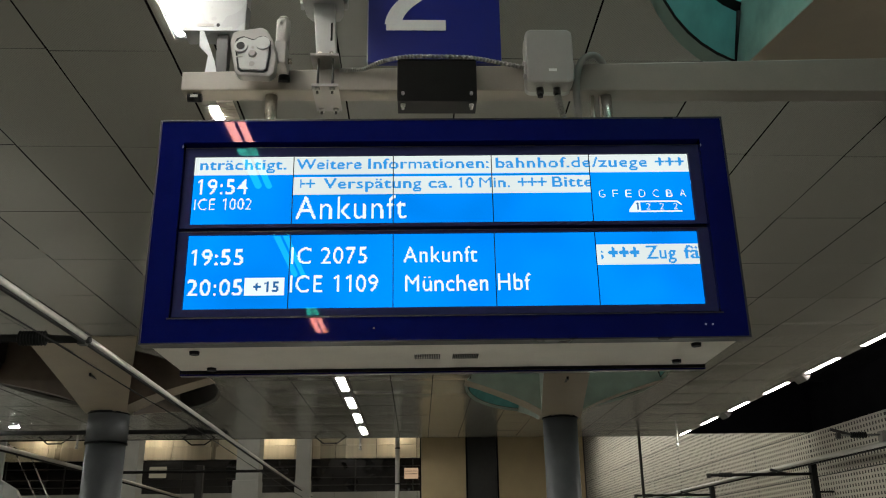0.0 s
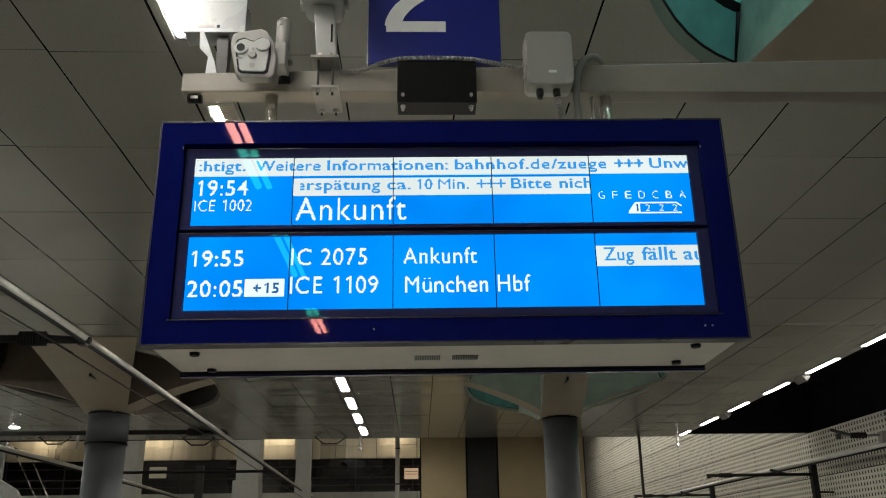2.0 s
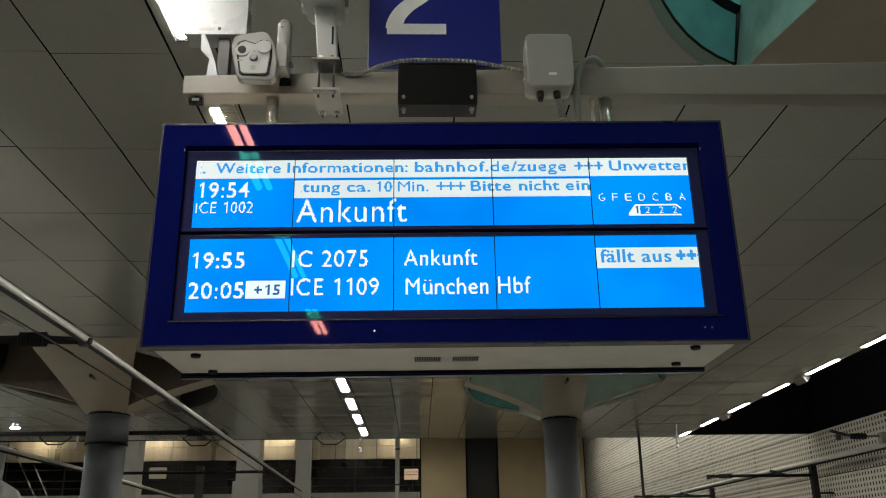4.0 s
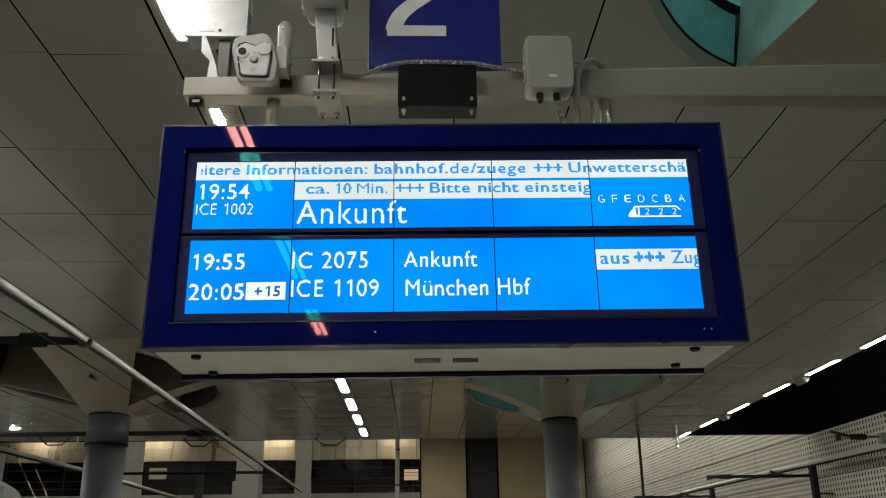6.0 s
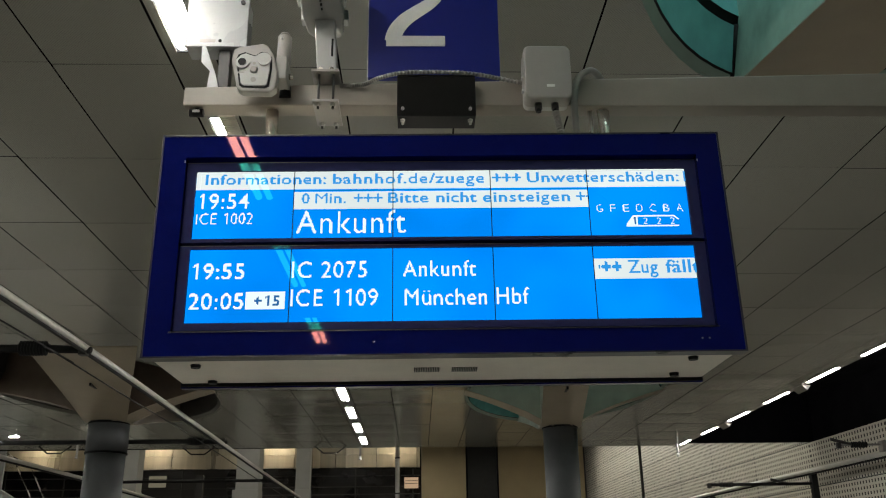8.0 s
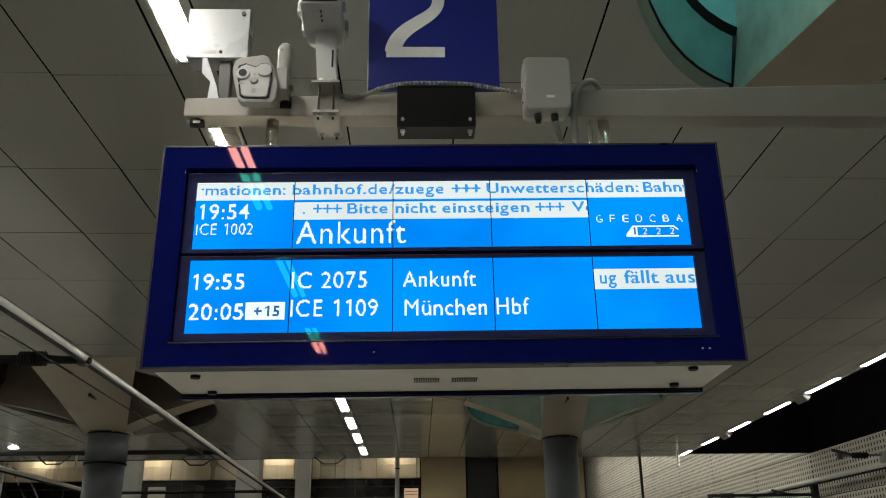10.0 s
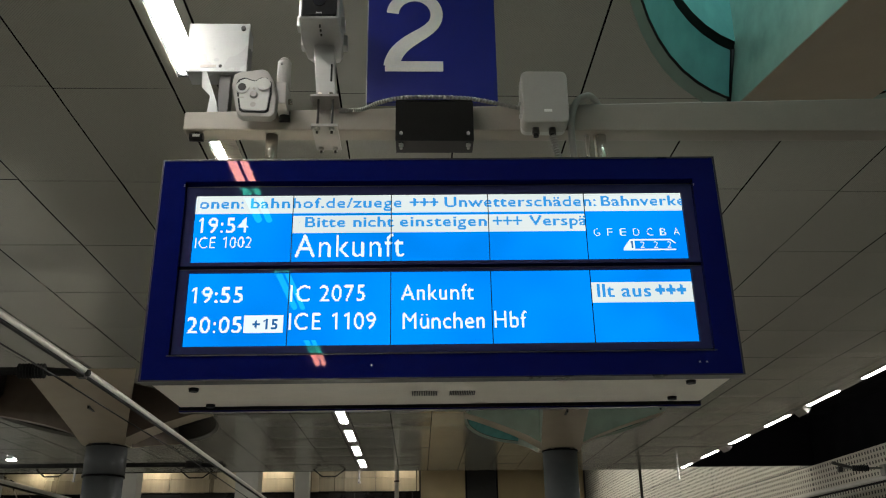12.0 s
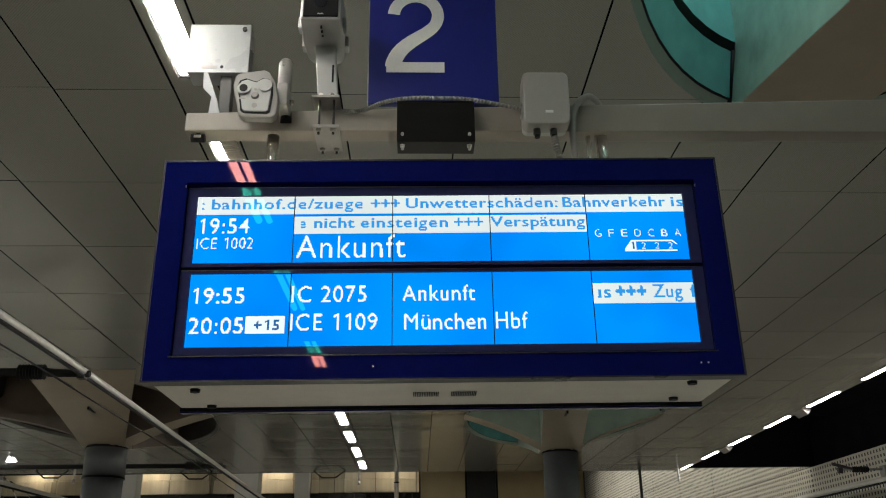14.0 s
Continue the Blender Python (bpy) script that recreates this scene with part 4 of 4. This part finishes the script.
    br = prism([(-0.066, -0.003), (-0.045, -0.003), (0.014, -0.165), (0.042, -0.285), (-0.028, -0.285), (-0.016, -0.142), (-0.062, -0.092)], 0.0, 0.012)
    part("bracket", br, M_ENAMEL, root)
    part("bracket_web", boxed(0.016, 0.070, 0.03, 0.10, -0.285, -0.006), M_GUNMETAL, root, "dark bracket web")
    part("gland", tubed((0.02, 0.08, -0.05), (0.02, 0.08, 0.0), 0.02, seg=10), M_GUNMETAL, root)
    # box camera on a clamped post
    root = empty("box_camera", pose(-0.462, 3.66, 0))
    tagged(root, "white box camera on a post clamped to the beam", "camera")
    body = bmesh.new()
    rows = []
    for y, w, z0, z1 in ((-0.20, 0.098, 4.29, 4.47), (-0.02, 0.104, 4.275, 4.47), (0.12, 0.092, 4.27, 4.46), (0.19, 0.07, 4.29, 4.44)):
        rows.append([body.verts.new((sx * w, y, z)) for sx, z in ((-1, z0), (1, z0), (1, z1), (-1, z1))])
    for a, b in zip(rows, rows[1:]):
        for k in range(4):
            body.faces.new((a[k], a[(k + 1) % 4], b[(k + 1) % 4], b[k]))
    body.faces.new(rows[0])
    body.faces.new(rows[-1])
    bmesh.ops.recalc_face_normals(body, faces=body.faces)
    bmesh.ops.bevel(body, geom=list(body.edges), offset=0.010, segments=2, affect="EDGES", profile=0.5)
    hb = part("housing", body, M_WHITE, root)
    part("front_window", boxed(-0.085, 0.085, -0.208, -0.196, 4.302, 4.455, 0.004), M_BLACK, hb, "black glossy front window")
    part("lens", tubed((0.0, -0.213, 4.385), (0.0, -0.205, 4.385), 0.032, seg=20), M_LENS, hb)
    part("maker_bar", boxed(-0.014, 0.014, -0.2095, -0.2075, 4.312, 4.318), M_WHITE, hb, "small plain marking")
    for sx in (-1, 1):
        for y in (-0.09, 0.07):
            part("latch", boxed(sx * 0.104 - 0.014, sx * 0.104 + 0.014, y - 0.03, y + 0.03, 4.30, 4.36, 0.004), M_WHITE, hb)
    for k in range(3):
        part("screw", tubed((0.0, -0.15 + 0.035 * k, 4.272), (0.0, -0.15 + 0.035 * k, 4.288), 0.005, seg=8), M_GUNMETAL, hb)
    neck = part("neck", prism([(-0.046, 4.275), (0.058, 4.275), (0.076, 3.955), (-0.020, 3.955)], 0.0, 0.07, 0.006), M_WHITE, root)
    part("slot", boxed(0.044, 0.054, -0.002, 0.004, 4.06, 4.16), M_BLACK, neck)
    part("bolt", tubed((-0.004, -0.008, 3.985), (-0.004, 0.0, 3.985), 0.012, seg=6), M_STEEL, neck)
    part("bolt", tubed((0.050, -0.008, 3.985), (0.050, 0.0, 3.985), 0.012, seg=6), M_STEEL, neck)
    part("top_plate", boxed(-0.042, 0.092, -0.06, 0.17, 3.940, 3.952), M_GREYBOX, root)
    part("bottom_plate", boxed(-0.032, 0.092, -0.055, 0.195, 3.780, 3.792), M_GREYBOX, root)
    for x in (-0.006, 0.064):
        for y in (-0.03, 0.17):
            part("rod", tubed((x, y, 3.752), (x, y, 3.945), 0.006, seg=8), M_GUNMETAL, root)
            part("nut", tubed((x, y, 3.764), (x, y, 3.780), 0.015, seg=6), M_GALV, root)


def build_conductor_rail(points, r, label):
    root = empty("conductor_rail")
    tagged(root, label, "overhead rail")
    part("rail", path_tube(points, r, 0.0, 10, 4), M_ALU, root)
    part("contact_wire", path_tube([(x + r * 0.1, y, z - r * 1.3) for x, y, z in points], r * 0.5, 0.0, 8, 4), M_WIRE, root)
    return root


def build_support_arm(x0, x1, y, z, flip=1):
    """A level insulated bracket from its fixing at x0 to the rail at x1."""
    root = empty("support_arm", pose(0, y, 0))
    tagged(root, "black insulated support arm of the overhead rail", "support arm", group="overhead rail arms")
    d = 1 if x1 > x0 else -1
    part("tube", tubed((x0, 0, z), (x1 - d * 0.45, 0, z), 0.055, seg=12), M_WIRE, root)
    bm = path_tube([(x1 - d * (0.85 - 0.04 * k), 0, z) for k in range(10)], 0.075, 0.03, 12, 2)
    part("insulator", bm, M_WIRE, root, "ribbed insulator")
    part("head", tubed((x1 - d * 0.45, 0, z - 0.01), (x1 + d * 0.10, 0, z - 0.03), 0.06, 0.045, 12), M_WIRE, root)
    part("clamp", boxed(x1 - 0.05, x1 + 0.05, -0.06, 0.06, z - 0.10, z + 0.06), M_GUNMETAL, root)
    part("hanger", tubed((x0 + d * 0.1, 0, z), (x0 + d * 0.1, 0, ZC if y < 28.5 else 12.0), 0.05, seg=12), M_WIRE, root)


def build_dropper(x, y, w, h):
    root = empty("cable_bracket", pose(x, y, ZC))
    tagged(root, "black rod bracket hung below the ceiling edge", "bracket", group="ceiling edge brackets")
    a, b, c, d = (-w, 0, 0), (-w * 0.45, 0, -h), (w * 0.4, 0, -h), (w, 0, 0)
    for p, q in ((a, b), (b, c), (c, d)):
        part("rod", tubed(p, q, 0.022, seg=8), M_WIRE, root)


def build_far():
    # gallery columns
    for x0, x1, step in ((-13.16, -12.33, 0.0), (-8.0, -7.0, 0.1), (-5.42, -4.80, 0.0)):
        root = empty("square_pillar", pose((x0 + x1) / 2, 40, 0))
        tagged(root, "pale grey square concrete pillar below the gallery", "pillar", group="gallery pillars")
        w = (x1 - x0) / 2
        part("pillar_shaft", boxed(-w, w, -w, w, -1.2, 12.0, 0.02), M_CONCRETE, root)
        part("base", boxed(-w - step - 0.02, w + 0.02, -w - 0.03, w + 0.03, -1.2, 4.9, 0.02), M_CONCRETE, root)
    p = link_mesh("mast", boxed(-9.38, -9.08, 38, 38.3, -1.2, 5.4, 0.02), M_GUNMETAL)
    tagged(p, "dark steel mast behind the tracks", "mast")
    # pale pipes and poles
    root = empty("downpipe", pose(-0.72, 31, 0))
    tagged(root, "bright steel downpipe at the ceiling edge", "pipe")
    part("pipe", tubed((0, 0, 0), (0, 0, 12.0), 0.075, seg=20), M_SIGNWHITE, root)
    for z in (4.0, 5.2):
        part("bracket_ring", tubed((0, 0, z), (0, 0, z + 0.05), 0.09, seg=20), M_GUNMETAL, root)
    root = empty("pole", pose(7.79, 31, 0))
    tagged(root, "slim dark pole at the ceiling edge", "pole")
    part("pole_shaft", tubed((0, 0, 0), (0, 0, 12.0), 0.05, seg=16), M_GUNMETAL, root)
    part("pole_foot", tubed((0, 0, 0), (0, 0, 0.05), 0.12, seg=16), M_CAP, root)
    for x in (-1.85, 8.38, -10.4):
        root = empty("pendant_sensor", pose(x, 28.4 if x > -5 else 27.3, ZC))
        tagged(root, "small pale pendant device under the ceiling edge", "pendant", group="ceiling edge pendants")
        part("stem", tubed((0, 0, -0.30), (0, 0, 0), 0.035, seg=12), M_WHITE, root)
        part("bulb", tubed((0, 0, -0.42), (0, 0, -0.30), 0.05, 0.035, seg=12), M_WHITE, root)
    for x in (-2.78, -6.95, -11.2):
        build_dropper(x, 28.2 if x > -10 else 27.6, 0.5, 0.22)
    # lit notices behind the glazing
    for x0, x1, z0, z1 in ((-13.45, -12.6, 5.5, 6.05), (-0.70, 0.0, 5.33, 5.86)):
        root = empty("notice_board", pose((x0 + x1) / 2, 45.14, (z0 + z1) / 2))
        tagged(root, "small pale lit notice on the gallery glazing", "sign", group="gallery notices")
        w, h = (x1 - x0) / 2, (z1 - z0) / 2
        part("board", boxed(-w, w, 0, 0.04, -h, h), M_NOTICE if x1 > -5 else M_NOTICEDIM, root)
        for k in range(2):
            part("line_bar", boxed(-w * 0.9, w * 0.9, -0.004, 0, h * (0.35 - 0.5 * k), h * (0.45 - 0.5 * k)), M_GUNMETAL, root)
    # glass stair balustrade
    root = empty("stair_balustrade", pose(0, 30, 0))
    tagged(root, "glass stair balustrade with pale posts and stringer", "balustrade")
    part("post", boxed(-13.95, -13.75, -0.05, 0.05, 3.0, 5.5, 0.01), M_WHITE, root)
    part("handrail", tubed((-13.85, 0, 5.45), (-12.9, 0, 4.95), 0.022), M_STEEL, root)
    part("handrail", tubed((-12.9, 0, 4.95), (-11.9, 0, 3.2), 0.022), M_STEEL, root)
    part("rail", tubed((-13.4, 0, 5.05), (-12.3, 0, 3.2), 0.018), M_STEEL, root)
    part("stringer", prism([(-15.5, 4.30), (-13.9, 4.30), (-13.2, 3.9), (-12.8, 3.3), (-12.6, 2.6), (-13.2, 2.6), (-13.4, 3.5), (-14.0, 4.05), (-15.5, 4.05)], -0.1, 0.1), M_CONCRETE, root)
    part("glass", prism([(-13.75, 4.3), (-13.75, 5.35), (-12.95, 4.9), (-12.1, 3.3), (-12.75, 3.4), (-13.2, 3.98)], -0.01, 0.01), M_PANE, root)
    part("support", boxed(-14.2, -13.6, -0.3, 0.3, -1.2, 4.05), M_CONCRETE, root)
    # overhead rails
    build_conductor_rail([(-4.40, -13, 4.5), (-4.41, 4, 4.5), (-4.43, 9.8, 4.5), (-4.47, 12.7, 4.5), (-4.55, 16.1, 4.5), (-4.70, 21.8, 4.5), (-4.88, 28.6, 4.5), (-5.15, 41.2, 4.5), (-5.15, 44, 4.5)], 0.05, "bright aluminium overhead conductor rail along the track")
    build_conductor_rail([(-10.85, -10, 4.5), (-10.86, 10, 4.5), (-10.9, 23.5, 4.5), (-10.95, 29.5, 4.5), (-11.12, 34, 4.5), (-11.5, 44, 4.5)], 0.06, "dull aluminium overhead conductor rail of the further track")
    build_conductor_rail([(13.3, -10, 4.5), (13.25, 10, 4.5), (13.19, 24.5, 4.5), (13.14, 30, 4.5), (13.03, 34, 4.5), (12.98, 38.5, 4.5), (12.95, 47, 4.5), (12.9, 60, 4.5)], 0.07, "aluminium overhead conductor rail along the acoustic wall")
    build_support_arm(-8.2, -4.47, 11.5, 4.50)
    build_support_arm(-11.0, -4.70, 21.4, 4.58)
    build_support_arm(-11.9, -5.0, 34.0, 4.78)
    for y, x1, za in ((24.3, 11.7, 4.70), (30.0, 9.8, 4.12), (41.3, 10.0, 4.15)):
        root = empty("wall_bracket", pose(0, y, 0))
        tagged(root, "black wall bracket with an arm to the overhead rail", "bracket", group="wall brackets")
        xw = {24.3: 13.0, 30.0: 13.42, 41.3: 13.6}[y]
        part("mast", boxed(xw - 0.12, xw + 0.07, -0.12, 0.12, 3.2 if za < 4.5 else 4.5, 4.5 if za < 4.5 else 4.8, 0.01), M_WIRE if za < 4.5 else M_HOSE, root)
        part("arm", tubed((xw, 0, za), (x1, 0, za), 0.05 if za < 4.5 else 0.03, seg=10), M_WIRE if za < 4.5 else M_HOSE, root)
        part("brace", tubed((xw - 0.9, 0, za), (xw - 1.5, 0, za + 0.16), 0.045, seg=10), M_GUNMETAL, root)
        part("insulator", path_tube([(x1 + 0.35 + 0.05 * k, 0, za) for k in range(10)], 0.06, 0.03, 10, 2), M_WIRE, root, "ribbed insulator")
        part("clamp", boxed(x1 - 0.06, x1 + 0.06, -0.05, 0.05, za - 0.1, za + 0.05), M_GUNMETAL, root)
        part("wall_fixing", boxed(xw + 0.1, 14.05, -0.04, 0.04, 3.5 if za < 4.5 else 4.6, 3.56 if za < 4.5 else 4.66), M_WIRE, root)
    # cable below the rail
    c = link_mesh("stay_wire", path_tube([(-4.30, -13, 4.15), (-4.32, 9, 4.15), (-4.33, 10.3, 4.15), (-4.40, 13.4, 4.15), (-4.46, 17.9, 4.15), (-4.78, 27.3, 4.15), (-5.0, 36, 4.15), (-5.1, 45, 4.15)], 0.011, 0.0, 6, 4), M_WIRE)
    tagged(c, "thin black stay wire below the overhead rail", "cable")


M_SIGNWHITE = mat("sign_white", (0.62, 0.62, 0.60), 0.4, 0.0, 12.0, 0.05)
M_LENS = mat("camera_lens", (0.015, 0.015, 0.02), 0.08, 0.0, 20.0, 0.05, spec=0.8)
M_NOTICEDIM = glow("notice_dim_glow", (1.0, 0.90, 0.62), 0.13)
M_NOTICE = glow("notice_glow", (1.0, 0.68, 0.42), 0.42)
build_board()
build_beam()
build_beam_things()
build_cameras()
build_far()

# ---- running messages ----
SPEED = 0.0904


def motions():
    for letter, x0, y, z in TICKERS:
        rows = []
        for k in range(29):
            t = 0.5 * k
            rows.append((t, pose(min(1.185, max(-1.215, x0 - SPEED * t)), y, z)))
        walk(letter, rows)


motions()
